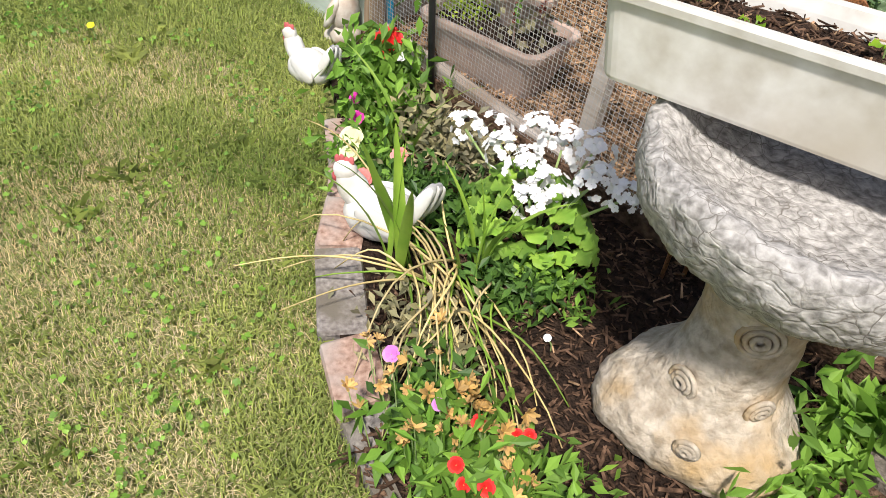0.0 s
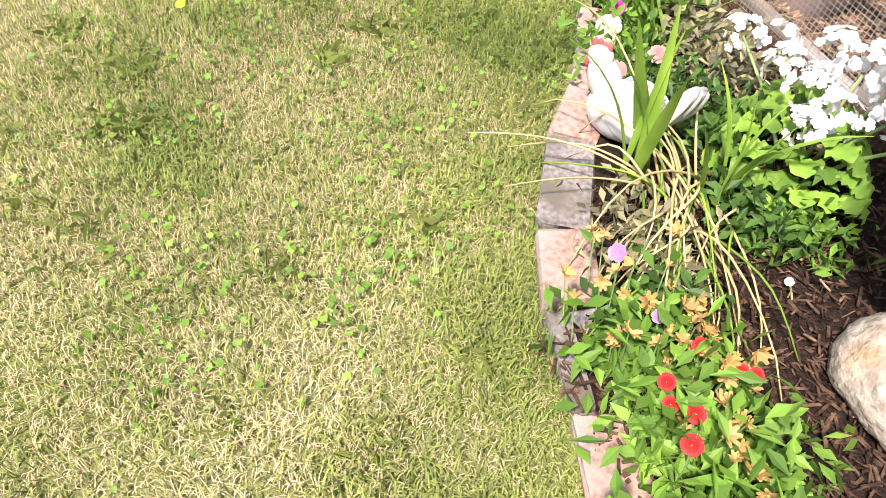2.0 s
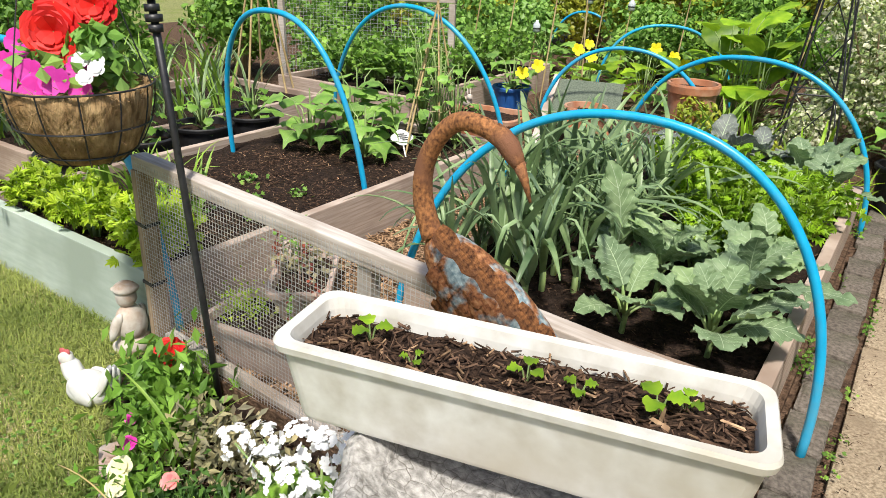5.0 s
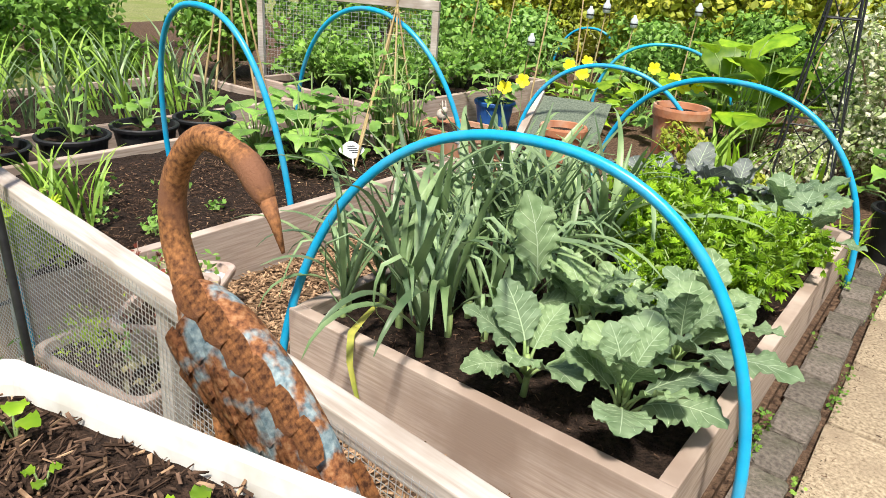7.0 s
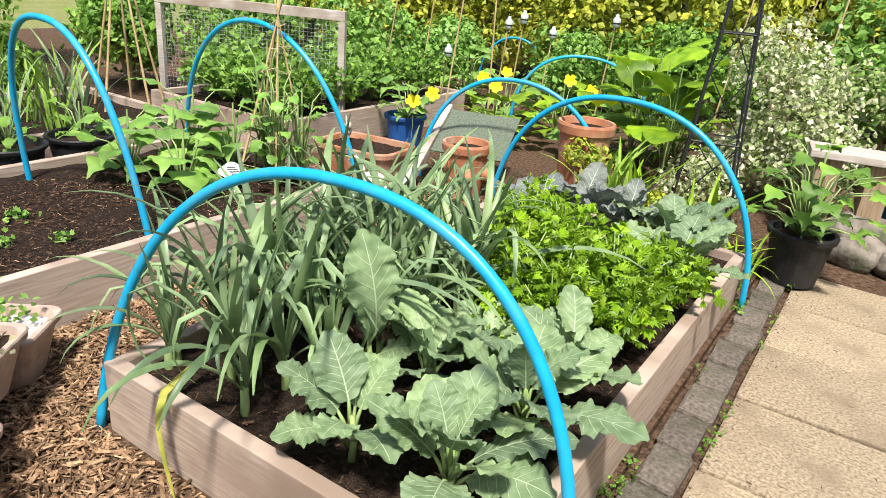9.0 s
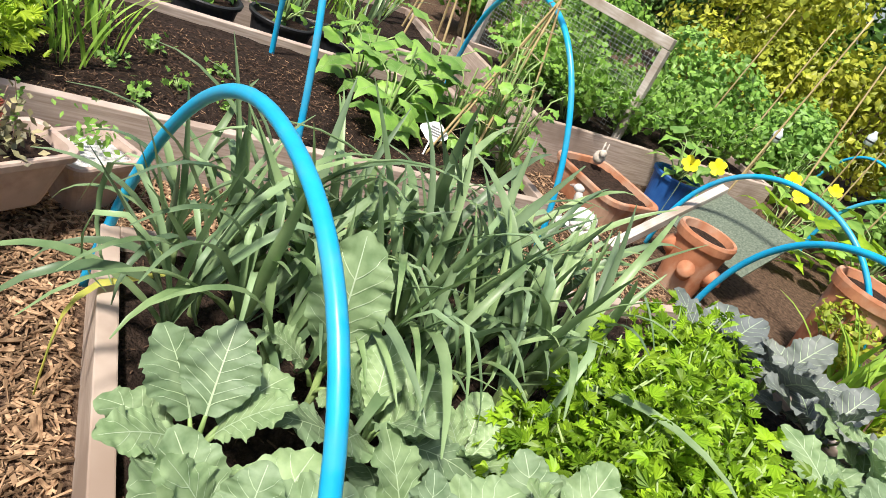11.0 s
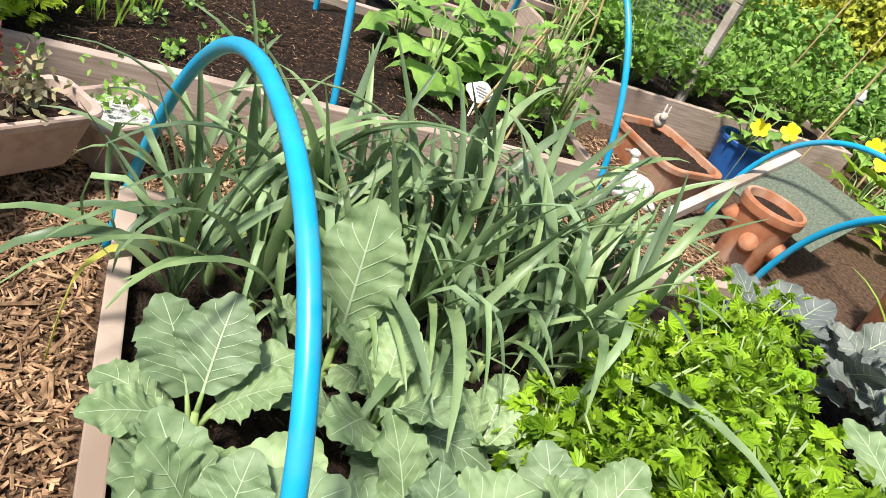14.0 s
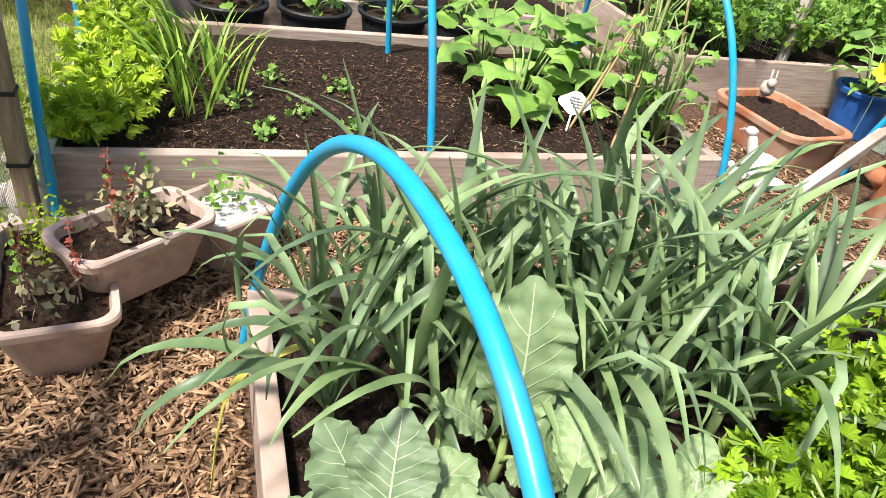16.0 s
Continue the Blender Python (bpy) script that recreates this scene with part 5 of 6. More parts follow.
for k, (x, y, h, s) in enumerate(((-1.42, 3.24, 0.30, 0.20), (-1.05, 3.9, 0.40, 0.26), (-1.5, 4.9, 0.45, 0.28), (-0.8, 4.6, 0.45, 0.28), (-0.3, 4.2, 0.40, 0.24), (0.2, 4.6, 0.45, 0.26), (-2.2, 5.3, 0.5, 0.3))):
    big_leaved("courgette_plant", "spreading courgette plant with yellow flowers", "courgette", (x, y, 0.2 if k == 0 else 0.0), 360 + k, h, 0.32 if k else 0.18, 20, s * 0.8, M_CELERY if k % 2 else M_BEAN, prof_heart, "courgettes", False, 30)
for k, (x, y, h) in enumerate(((0.10, 4.15, 0.85), (0.28, 4.05, 0.8), (-0.05, 4.3, 0.8))):
    big_leaved("sweetcorn", "upright plant with broad yellow green leaves", "plant", (x, y, 0.0), 380 + k, h, 0.16, 9, 0.34, M_CELERY, prof_long, "tall yellow green plants", False, 62)


# ---- strap-leaved clumps ----
def strap_clump(name, label, category, at, seed, n, L, W, mat, group, lean=16, droop=30, spread=0.05):
    rng = random.Random(seed)
    ob = thing(name, label, category, at, 0, group)
    ms = [mesh_of(blade(L * (0.8 + 0.15 * k), W, radians(88), radians(droop + 18 * k), 0.0, 8, 0.35), "leaf", mat) for k in range(3)]
    for k in range(n):
        attach("leaf", ms[k % 3], ob, turned((rng.uniform(-spread, spread), rng.uniform(-spread, spread), 0), rng.uniform(0, 360), rng.uniform(-lean, 4), rng.uniform(-10, 10), rng.uniform(0.8, 1.15)))
    return ob


for k, (x, y) in enumerate(((-1.15, -0.22), (-1.05, -0.12), (-1.28, -0.15), (-1.5, -0.2), (-1.42, -0.05), (-1.22, 0.0))):
    strap_clump("onion", "tall green onion leaves in the corner bed", "onion", (x, y, SZ), 400 + k, 10, 0.36, 0.013, M_IRIS, "onions in the soil bed")
for k in range(26):
    strap_clump("onion", "tall onion leaves in the far bed", "onion", (-3.35 + 0.2 * (k % 6) + RNG.uniform(-0.04, 0.04), 0.05 + 0.42 * (k // 6) + RNG.uniform(-0.08, 0.08), 0.16), 420 + k, 9, 0.55, 0.016, M_LEEK if k % 2 else M_IRIS, "onions in the far bed", 20, 25)
strap_clump("iris_clump", "iris clump of sword shaped leaves", "iris", (0.32, -1.215, BORDER_Z), 450, 7, 0.44, 0.022, M_IRIS, "irises in the border", 12, 4, 0.03)
strap_clump("iris_clump", "iris clump of sword shaped leaves", "iris", (0.44, -1.09, BORDER_Z), 451, 7, 0.33, 0.014, M_IRIS, "irises in the border", 16, 12, 0.03)
strap_clump("iris_clump", "thin iris leaves by the red peony", "iris", (-0.06, -0.90, BORDER_Z), 452, 6, 0.34, 0.010, M_IRIS, "irises in the border", 40, 10, 0.03)
for k, (x, y) in enumerate(((0.38, 2.75), (0.52, 2.7), (0.30, 2.9), (0.9, 2.55))):
    strap_clump("iris_clump", "tall green crocosmia like sword leaves", "iris", (x, y, 0.0), 455 + k, 16, 0.50, 0.024, M_CELERY if k % 2 else M_IRIS, "sword leaves past the bed", 20, 18, 0.06)
for k in range(12):
    strap_clump("grass_tuft", "arching tuft of thin green grass leaves", "grass", (0.20 + 0.09 * k + RNG.uniform(-0.05, 0.05), 2.34 + RNG.uniform(-0.02, 0.25), 0.0), 470 + k, 9, 0.36, 0.010, M_CELERY, "grass at the end of the bed", 40, 60, 0.04)

# fallen straw stems of the border
STRAW = thing("dry_stems", "bundle of dry yellow fallen flower stems", "dry stems", (0, 0, BORDER_Z))
for k in range(46):
    rng = random.Random(600 + k)
    x0, y0 = 0.40 + rng.uniform(-0.05, 0.12), -1.16 + rng.uniform(-0.07, 0.07)
    ln = rng.uniform(0.22, 0.45)
    az = radians(rng.gauss(-38, 16)) if k < 34 else radians(rng.uniform(120, 230))
    h = rng.uniform(0.03, 0.11)
    pts = [(x0 + math.cos(az) * ln * u + 0.02 * math.sin(u * 5 + k), y0 + math.sin(az) * ln * u, 0.012 + h * math.sin(math.pi * min(1, u * 0.95 + 0.05)) ** 0.8) for u in (i / 7 for i in range(8))]
    part("stem", bar(pts, [0.0035 - 0.0003 * i for i in range(8)], 5), M_STRAW if k % 3 else M_IRIS, STRAW, smooth=True)


for k, (x1, y1, z1, h) in enumerate(((-0.10, -1.18, 0.14, 0.10), (0.14, -1.53, 0.03, 0.05), (0.18, -1.45, 0.0, 0.06), (0.30, -1.52, 0.02, 0.03))):
    pts = [(0.38 + (x1 - 0.38) * u, -1.19 + (y1 + 1.19) * u, 0.02 + (z1 + 0.03) * u + h * math.sin(math.pi * u)) for u in (i / 9 for i in range(10))]
    part("stem", bar(pts, [0.0034 - 0.00025 * i for i in range(10)], 5), M_STRAW, STRAW, smooth=True)


# ---- clouds of small leaves ----
def leaf_cloud(vs, fs, rng, centre, radii, n, size, surf=0.55):
    c = Vector(centre)
    for k in range(n):
        d = rand_dir(rng, 0.15)
        r = (surf + (1 - surf) * rng.random()) * (1 + 0.28 * noise.noise(d * 2.6 + c))
        p = c + Vector((d.x * radii[0], d.y * radii[1], d.z * radii[2])) * r
        f = (d + rand_dir(rng, 0.3) * 0.9).normalized()
        a = f.cross(rand_dir(rng)).normalized() * size * rng.uniform(0.6, 1.3)
        b = f.cross(a).normalized() * a.length * 0.36
        i = len(vs)
        vs += [tuple(p - a * 0.5), tuple(p + b - f * size * 0.1), tuple(p + a * 0.5), tuple(p - b - f * size * 0.1)]
        fs += [(i, i + 1, i + 2), (i, i + 2, i + 3)]


def shrub(name, label, category, at, seed, clumps, size, mat, group="", trunk=True, tmat=None):
    """A bush of leaf clumps round real branches. Clumps: centre, radii, count."""
    rng = random.Random(seed)
    ob = thing(name, label, category, at, 0, group)
    vs, fs, bm = [], [], bmesh.new()
    for c, r, n in clumps:
        leaf_cloud(vs, fs, rng, c, r, n, size)
        if trunk:
            sweep(bm, [(c[0] * 0.05, c[1] * 0.05, -0.05), (c[0] * 0.4, c[1] * 0.4, c[2] * 0.5), c], [0.022, 0.014, 0.005], 6, False)
    raw("crown", vs, fs, mat, ob)
    if trunk:
        part("branchwork", bm, tmat or M_POST, ob, smooth=True)
    else:
        bm.free()
    return ob


def heap(rng, w, d, h, n, per, rad):
    return [((rng.uniform(-w, w), rng.uniform(-d, d), h * rng.uniform(0.25, 1.0)), (rad * rng.uniform(0.7, 1.2), rad * rng.uniform(0.7, 1.2), rad * rng.uniform(0.6, 1.0)), per) for _ in range(n)]


hr = random.Random(77)
shrub("euonymus_bush", "dense cream and green variegated bush", "bush", (1.10, 3.95, 0.0), 700, heap(hr, 0.28, 0.22, 0.95, 16, 420, 0.30), 0.040, M_VARIEG)
shrub("euonymus_bush", "low variegated bush at the foot of the obelisk", "bush", (0.72, 3.35, 0.0), 701, heap(hr, 0.16, 0.12, 0.35, 6, 260, 0.18), 0.034, M_VARIEG)
shrub("golden_bush", "small yellow leaved shrub by the bed end", "bush", (0.16, 2.85, 0.0), 702, heap(hr, 0.10, 0.08, 0.40, 7, 90, 0.09), 0.034, M_GOLD)
shrub("golden_bush", "small yellow leaved shrub by the bed end", "bush", (0.66, 2.62, 0.0), 703, heap(hr, 0.08, 0.08, 0.25, 4, 70, 0.09), 0.034, M_GOLD)
for k in range(12):
    x = -7.2 + 1.0 * k
    shrub("hedge_bush", "tall golden privet hedge bush at the end of the plot", "hedge", (x, 6.9 + 0.5 * math.sin(k * 1.7), 0.0), 710 + k, heap(hr, 0.55, 0.35, 1.75, 12, 330, 0.50), 0.085, M_GOLD if k in (2, 3, 4, 5, 6, 7, 8) else M_DARK, "hedge at the back")
for k in range(14):
    shrub("back_bush", "dark green shrub behind the hedge", "bush", (-8.5 + 1.15 * k, 8.3 + 0.3 * math.sin(k * 2.1), 0.0), 730 + k, heap(hr, 0.7, 0.4, 3.0, 12, 260, 0.75), 0.13, M_DARK if k % 3 else M_GREEN, "tall shrubs behind the hedge")
for k, (x, y, h) in enumerate(((-3.2, 4.9, 0.8), (-3.9, 4.1, 0.8), (-4.4, 3.0, 0.9), (-2.6, 5.4, 0.7), (-4.6, 1.9, 0.9), (-4.4, 0.8, 0.9), (-1.4, 5.7, 0.7), (-0.4, 5.8, 0.8), (0.7, 5.4, 0.9), (1.6, 5.2, 1.3), (2.4, 4.8, 1.4), (2.6, 3.6, 1.2), (-5.2, 0.2, 1.2), (-3.3, 3.4, 0.6))):
    shrub("leafy_bush", "leafy green vegetable and shrub growth", "bush", (x, y, 0.0), 750 + k, heap(hr, 0.38, 0.35, h, 10, 300, 0.34), 0.07, M_GREEN if k % 3 else M_BEAN, "mid plot greenery")
for k in range(9):
    shrub("back_bush", "dark green shrub along the side of the plot", "bush", (3.4 + 0.25 * (k % 2), -2.2 + 1.0 * k, 0.0), 780 + k, heap(hr, 0.45, 0.4, 2.0, 9, 200, 0.6), 0.12, M_DARK, "shrubs along the side")
for k in range(8):
    shrub("back_bush", "green shrub at the far side of the lawn", "bush", (-6.4 + 0.3 * (k % 2), -4.2 + 0.95 * k, LAWN_Z), 800 + k, heap(hr, 0.45, 0.4, 1.7, 9, 240, 0.55), 0.11, M_DARK if k % 2 else M_GREEN, "shrubs along the lawn")
MP = [((x, y, z), (0.42, 0.42, 0.20), 520) for x, y, z in ((0.0, 0.0, 1.05), (0.45, 0.2, 0.85), (-0.45, -0.3, 0.9), (0.2, -0.5, 0.78), (0.65, -0.15, 0.55), (-0.1, 0.55, 0.8), (0.35, 0.65, 0.62), (-0.6, 0.3, 0.75), (0.5, -0.6, 0.42), (0.1, -0.85, 0.5), (0.75, 0.35, 0.48))]
shrub("maple_tree", "low dark red laceleaf maple tree", "maple", (-3.55, -0.95, LAWN_Z), 820, MP, 0.075, M_MAPLE)

# ---- flowers ----
M_PETAL_W = foliage("white_petal", (0.74, 0.74, 0.72), (0.88, 0.88, 0.86), 0.6, 0.15, 0.06)
M_PETAL_R = foliage("scarlet_petal", (0.50, 0.008, 0.012), (0.72, 0.03, 0.02), 0.55, 0.15, 0.2)
M_PETAL_M = foliage("magenta_petal", (0.42, 0.012, 0.22), (0.62, 0.05, 0.38), 0.55, 0.15, 0.2)
M_PETAL_C = foliage("coral_pink_petal", (0.62, 0.13, 0.13), (0.80, 0.35, 0.32), 0.55, 0.15, 0.2)
M_PETAL_L = foliage("lilac_pink_petal", (0.42, 0.12, 0.40), (0.58, 0.24, 0.52), 0.55, 0.15, 0.1)
M_PETAL_Y = foliage("yellow_petal", (0.75, 0.55, 0.01), (0.85, 0.70, 0.03), 0.55, 0.15, 0.1)
M_PETAL_K = foliage("cream_petal", (0.62, 0.60, 0.32), (0.78, 0.76, 0.48), 0.55, 0.15, 0.1)
M_SEEDHEAD = foliage("dry_tan_flower_head", (0.32, 0.20, 0.06), (0.55, 0.38, 0.16), 0.8, 0.1, 0.35)


def petals(vs, fs, at, normal, count, r, width, layers=1, rng=RNG, cup=0.3):
    """Rings of rounded petals round a centre, facing along normal."""
    n = Vector(normal).normalized()
    a = n.cross(Vector((0.3, 0.9, 0.2))).normalized()
    b = n.cross(a)
    c = Vector(at)
    for layer in range(layers):
        rr = r * (1 - 0.68 * layer / max(1, layers))
        lift = cup + 0.9 * layer / max(1, layers)
        for k in range(count):
            t = 2 * math.pi * (k + 0.5 * (layer % 2)) / count + rng.uniform(-0.15, 0.15)
            d = (a * math.cos(t) + b * math.sin(t))
            s = n.cross(d) * width * rr
            up = n * rr * lift * rng.uniform(0.7, 1.2)
            i = len(vs)
            for along, across, hz in ((0.05, 0.25, 0), (0.05, -0.25, 0), (0.55, -1, 0.5), (0.55, 1, 0.5), (1.0, -0.7, 0.85), (1.0, 0.7, 0.85), (1.12, 0, 0.8)):
                vs.append(tuple(c + d * rr * along + s * across + up * hz))
            fs += [(i, i + 1, i + 2, i + 3), (i + 3, i + 2, i + 4, i + 5), (i + 5, i + 4, i + 6)]


def flower(at, normal, mat, count, r, layers, name, label, group, base=None, width=0.45, cup=0.3):
    ob = thing(name, label, "flower", at, 0, group)
    vs, fs = [], []
    petals(vs, fs, (0, 0, 0), normal, count, r, width, layers, RNG, cup)
    raw("petals", vs, fs, mat, ob)
    if base:
        b = Vector(base) - Vector(at)
        part("stem", bar([b, b * 0.5 + Vector((0.004, 0.003, 0)), (0, 0, 0)], 0.0018, 5), M_STALK, ob)
    return ob


# begonias and petunias of the basket
BA = Vector((-0.495, -0.765, 0.71))
for dx, dy, dz, r in ((0.02, -0.05, 0.34, 0.068), (-0.04, 0.02, 0.42, 0.062), (0.05, 0.05, 0.40, 0.055), (-0.09, -0.02, 0.46, 0.05), (0.09, -0.02, 0.28, 0.045)):
    flower(BA + Vector((dx, dy, dz)), (0.75 + dx, -0.85, 0.25), M_PETAL_R, 8, r, 4, "begonia_flower", "large double scarlet begonia in the basket", "basket begonias", BA + Vector((0, 0, 0.18)), 0.5, 0.25)
for dx, dy, dz, r in ((0.10, -0.11, 0.235, 0.05), (-0.02, -0.15, 0.225, 0.045), (0.06, -0.14, 0.21, 0.05), (-0.15, -0.06, 0.30, 0.05), (-0.17, -0.02, 0.26, 0.045), (0.14, -0.07, 0.21, 0.04), (0.03, -0.13, 0.25, 0.045), (-0.08, -0.13, 0.26, 0.042), (0.10, -0.05, 0.26, 0.04), (-0.11, -0.10, 0.23, 0.04)):
    flower(BA + Vector((dx, dy, dz)), (0.6 + dx, -0.8, 0.4), M_PETAL_M, 5, r * 0.68, 1, "petunia_flower", "magenta trailing flower in the basket", "basket petunias", BA + Vector((0, 0, 0.18)), 0.62, 0.2)
for k in range(9):
    flower(BA + Vector((0.08 + 0.012 * k + RNG.uniform(-0.02, 0.02), 0.03 - 0.012 * k + RNG.uniform(-0.03, 0.03), 0.345 - 0.014 * k + RNG.uniform(-0.02, 0.02))), (0.6, -0.7, 0.5), M_PETAL_W, 5, 0.019, 2, "white_flower", "small white flower spilling from the basket", "white basket flowers", None, 0.6)
shrub("basket_foliage", "bronze and green begonia leaves in the basket", "plant", BA + Vector((0, 0, 0.17)), 850, [((0, 0, 0.07), (0.17, 0.17, 0.09), 330), ((-0.05, 0.02, 0.15), (0.09, 0.09, 0.09), 150), ((0.11, 0.0, 0.13), (0.06, 0.06, 0.07), 110)], 0.042, M_BEAN, "", True, M_STALK)

# white geranium
GE = thing("geranium", "white pelargonium with scalloped bright green leaves", "geranium", (0.42, -0.86, BORDER_Z))
grng = random.Random(31)
for k, (x, y, z, r) in enumerate(((-0.26, -0.02, 0.185, 0.05), (-0.20, 0.02, 0.20, 0.04), (-0.06, 0.02, 0.25, 0.055), (0.02, 0.0, 0.27, 0.06), (0.08, 0.03, 0.28, 0.055), (-0.02, -0.06, 0.22, 0.055), (0.06, -0.07, 0.215, 0.05), (0.04, -0.11, 0.19, 0.045), (0.13, -0.01, 0.25, 0.05), (-0.11, -0.05, 0.21, 0.045), (0.20, 0.02, 0.24, 0.040))):
    vs, fs = [], []
    for q in range(30):
        d = rand_dir(grng, 0.8)
        p = Vector((x, y, z)) + d * r * grng.uniform(0.75, 1.1)
        petals(vs, fs, p, d + Vector((0.1, -0.2, 0.25)), 5, grng.uniform(0.0085, 0.012), 0.5, 1, grng, 0.2)
    raw("bloom", vs, fs, M_PETAL_W, GE, "cluster of pure white florets")
    part("stem", bar([(x * 0.1, y * 0.1, -0.02), (x * 0.5, y * 0.5, z * 0.5), (x, y, z)], [0.006, 0.004, 0.003], 6), M_STALK, GE, smooth=True)
M_GERANIUM = foliage("scalloped_geranium_leaf", (0.11, 0.24, 0.03), (0.26, 0.42, 0.07), 0.5, 0.25, 0.4, 14.0)
gl = [mesh_of(leaf_mesh(0.052, 0.034, radians(8), radians(35), 0.14, 0.008, prof_round, k * 1.3, 9, 8), "leaf", M_GERANIUM) for k in range(3)]
for k in range(66):
    a = k * 2.399
    r = 0.03 + 0.15 * math.sqrt(k / 66)
    attach("leaf", gl[k % 3], GE, turned((math.cos(a) * r * 0.85, math.sin(a) * r * 0.7 - 0.04, 0.17 - 0.13 * (k / 66) + 0.02 * math.sin(k * 3)), math.degrees(a), 16 - 40 * (k / 66), grng.uniform(-15, 15), grng.uniform(0.75, 1.1)))

# peony, dianthus and small border flowers
flower((-0.40, -0.675, 0.075), (0.5, -0.6, 0.6), M_PETAL_R, 8, 0.048, 4, "peony_flower", "red double peony beside the figurine", "", (-0.38, -0.66, BORDER_Z))
GD = "small flowers of the border"
for x, y, z, mat, r, lab in ((-0.17, -0.97, 0.03, M_PETAL_M, 0.020, "crimson dianthus flower"), (-0.27, -0.90, 0.02, M_PETAL_M, 0.018, "crimson dianthus flower"), (0.57, -1.449, 0.09, M_PETAL_L, 0.015, "lilac pink dianthus flower"), (0.70, -1.45, 0.08, M_PETAL_L, 0.011, "lilac pink dianthus flower"),
                             (0.05, -1.00, 0.04, M_PETAL_C, 0.022, "coral pink snapdragon flower"), (0.06, -1.12, 0.03, M_PETAL_C, 0.024, "coral pink snapdragon flower"), (-0.03, -1.12, 0.0, M_PETAL_C, 0.018, "coral pink snapdragon flower"), (-0.10, -1.04, 0.03, M_PETAL_K, 0.03, "cream snapdragon flower"), (-0.07, -1.07, 0.01, M_PETAL_K, 0.028, "cream snapdragon flower"),
                             (0.68, -1.118, -0.01, M_PETAL_W, 0.008, "small white daisy flower"), (-0.33, -0.68, 0.06, M_PETAL_W, 0.016, "small white flower"), (-0.26, -0.68, 0.06, M_PETAL_L, 0.014, "pale lilac flower"),
                             (0.80, -1.50, 0.07, M_PETAL_R, 0.013, "bright red dianthus flower"), (0.83, -1.51, 0.06, M_PETAL_R, 0.012, "bright red dianthus flower"), (0.86, -1.49, 0.07, M_PETAL_R, 0.014, "bright red dianthus flower"), (0.90, -1.53, 0.08, M_PETAL_R, 0.015, "bright red dianthus flower"), (0.845, -1.375, 0.085, M_PETAL_R, 0.011, "bright red dianthus flower"), (0.83, -1.39, 0.08, M_PETAL_R, 0.012, "bright red dianthus flower"), (0.77, -1.42, 0.08, M_PETAL_R, 0.013, "bright red dianthus flower")):
    flower((x, y, z), (0.3, -0.5, 0.9), mat, 6, r, 2, "border_flower", lab + " on a thin stem", GD, (x + 0.01, y + 0.01, BORDER_Z), 0.6)
for x, y in ((-1.5, -1.5), (-1.8, -1.15), (-2.1, -1.35), (-1.2, -1.3), (-1.7, -1.75), (-1.35, -1.05), (-0.9, -1.9), (-0.72, -1.95), (-0.62, -2.0), (-2.6, -1.2)):
    flower((x, y, LAWN_Z + 0.07), (0.3, -0.3, 0.9), M_PETAL_Y, 6, 0.012, 1, "buttercup", "yellow buttercup flower in the lawn", "lawn buttercups", (x, y, LAWN_Z), 0.6)
for k in range(10):
    x, y = (-1.30, -1.05, -0.8, -0.3, 0.2, -1.5)[k % 6] + RNG.uniform(-0.2, 0.2), (3.2, 3.9, 4.6, 4.2, 4.6, 4.9)[k % 6] + RNG.uniform(-0.2, 0.2)
    flower((x, y, 0.45 + RNG.uniform(-0.08, 0.08)), (0.5, -0.7, 0.5), M_PETAL_Y, 5, 0.05, 1, "courgette_flower", "open yellow courgette flower among large leaves", "courgette flowers", (x, y, 0.05), 0.5, 0.6)


def low_foliage(name, label, at, seed, w, d, h, n, size, mat, narrow=0.18):
    """A ground-hugging tuft of narrow leaves and stems, in one crown."""
    rng = random.Random(seed)
    ob = thing(name, label, "plant", at, 0, "low border plants")
    vs, fs = [], []
    for k in range(n):
        x, y = rng.gauss(0, w), rng.gauss(0, d)
        z = abs(rng.gauss(0, 1)) * h * 0.5 + 0.004
        dr = rand_dir(rng, 0.7)
        p = Vector((x, y, z))
        s = dr.cross(rand_dir(rng)).normalized() * size * narrow
        i = len(vs)
        vs += [tuple(p), tuple(p + dr * size * 0.5 + s), tuple(p + dr * size - Vector((0, 0, size * 0.15))), tuple(p + dr * size * 0.5 - s)]
        fs += [(i, i + 1, i + 2), (i, i + 2, i + 3)]
    raw("foliage", vs, fs, mat, ob)
    return ob


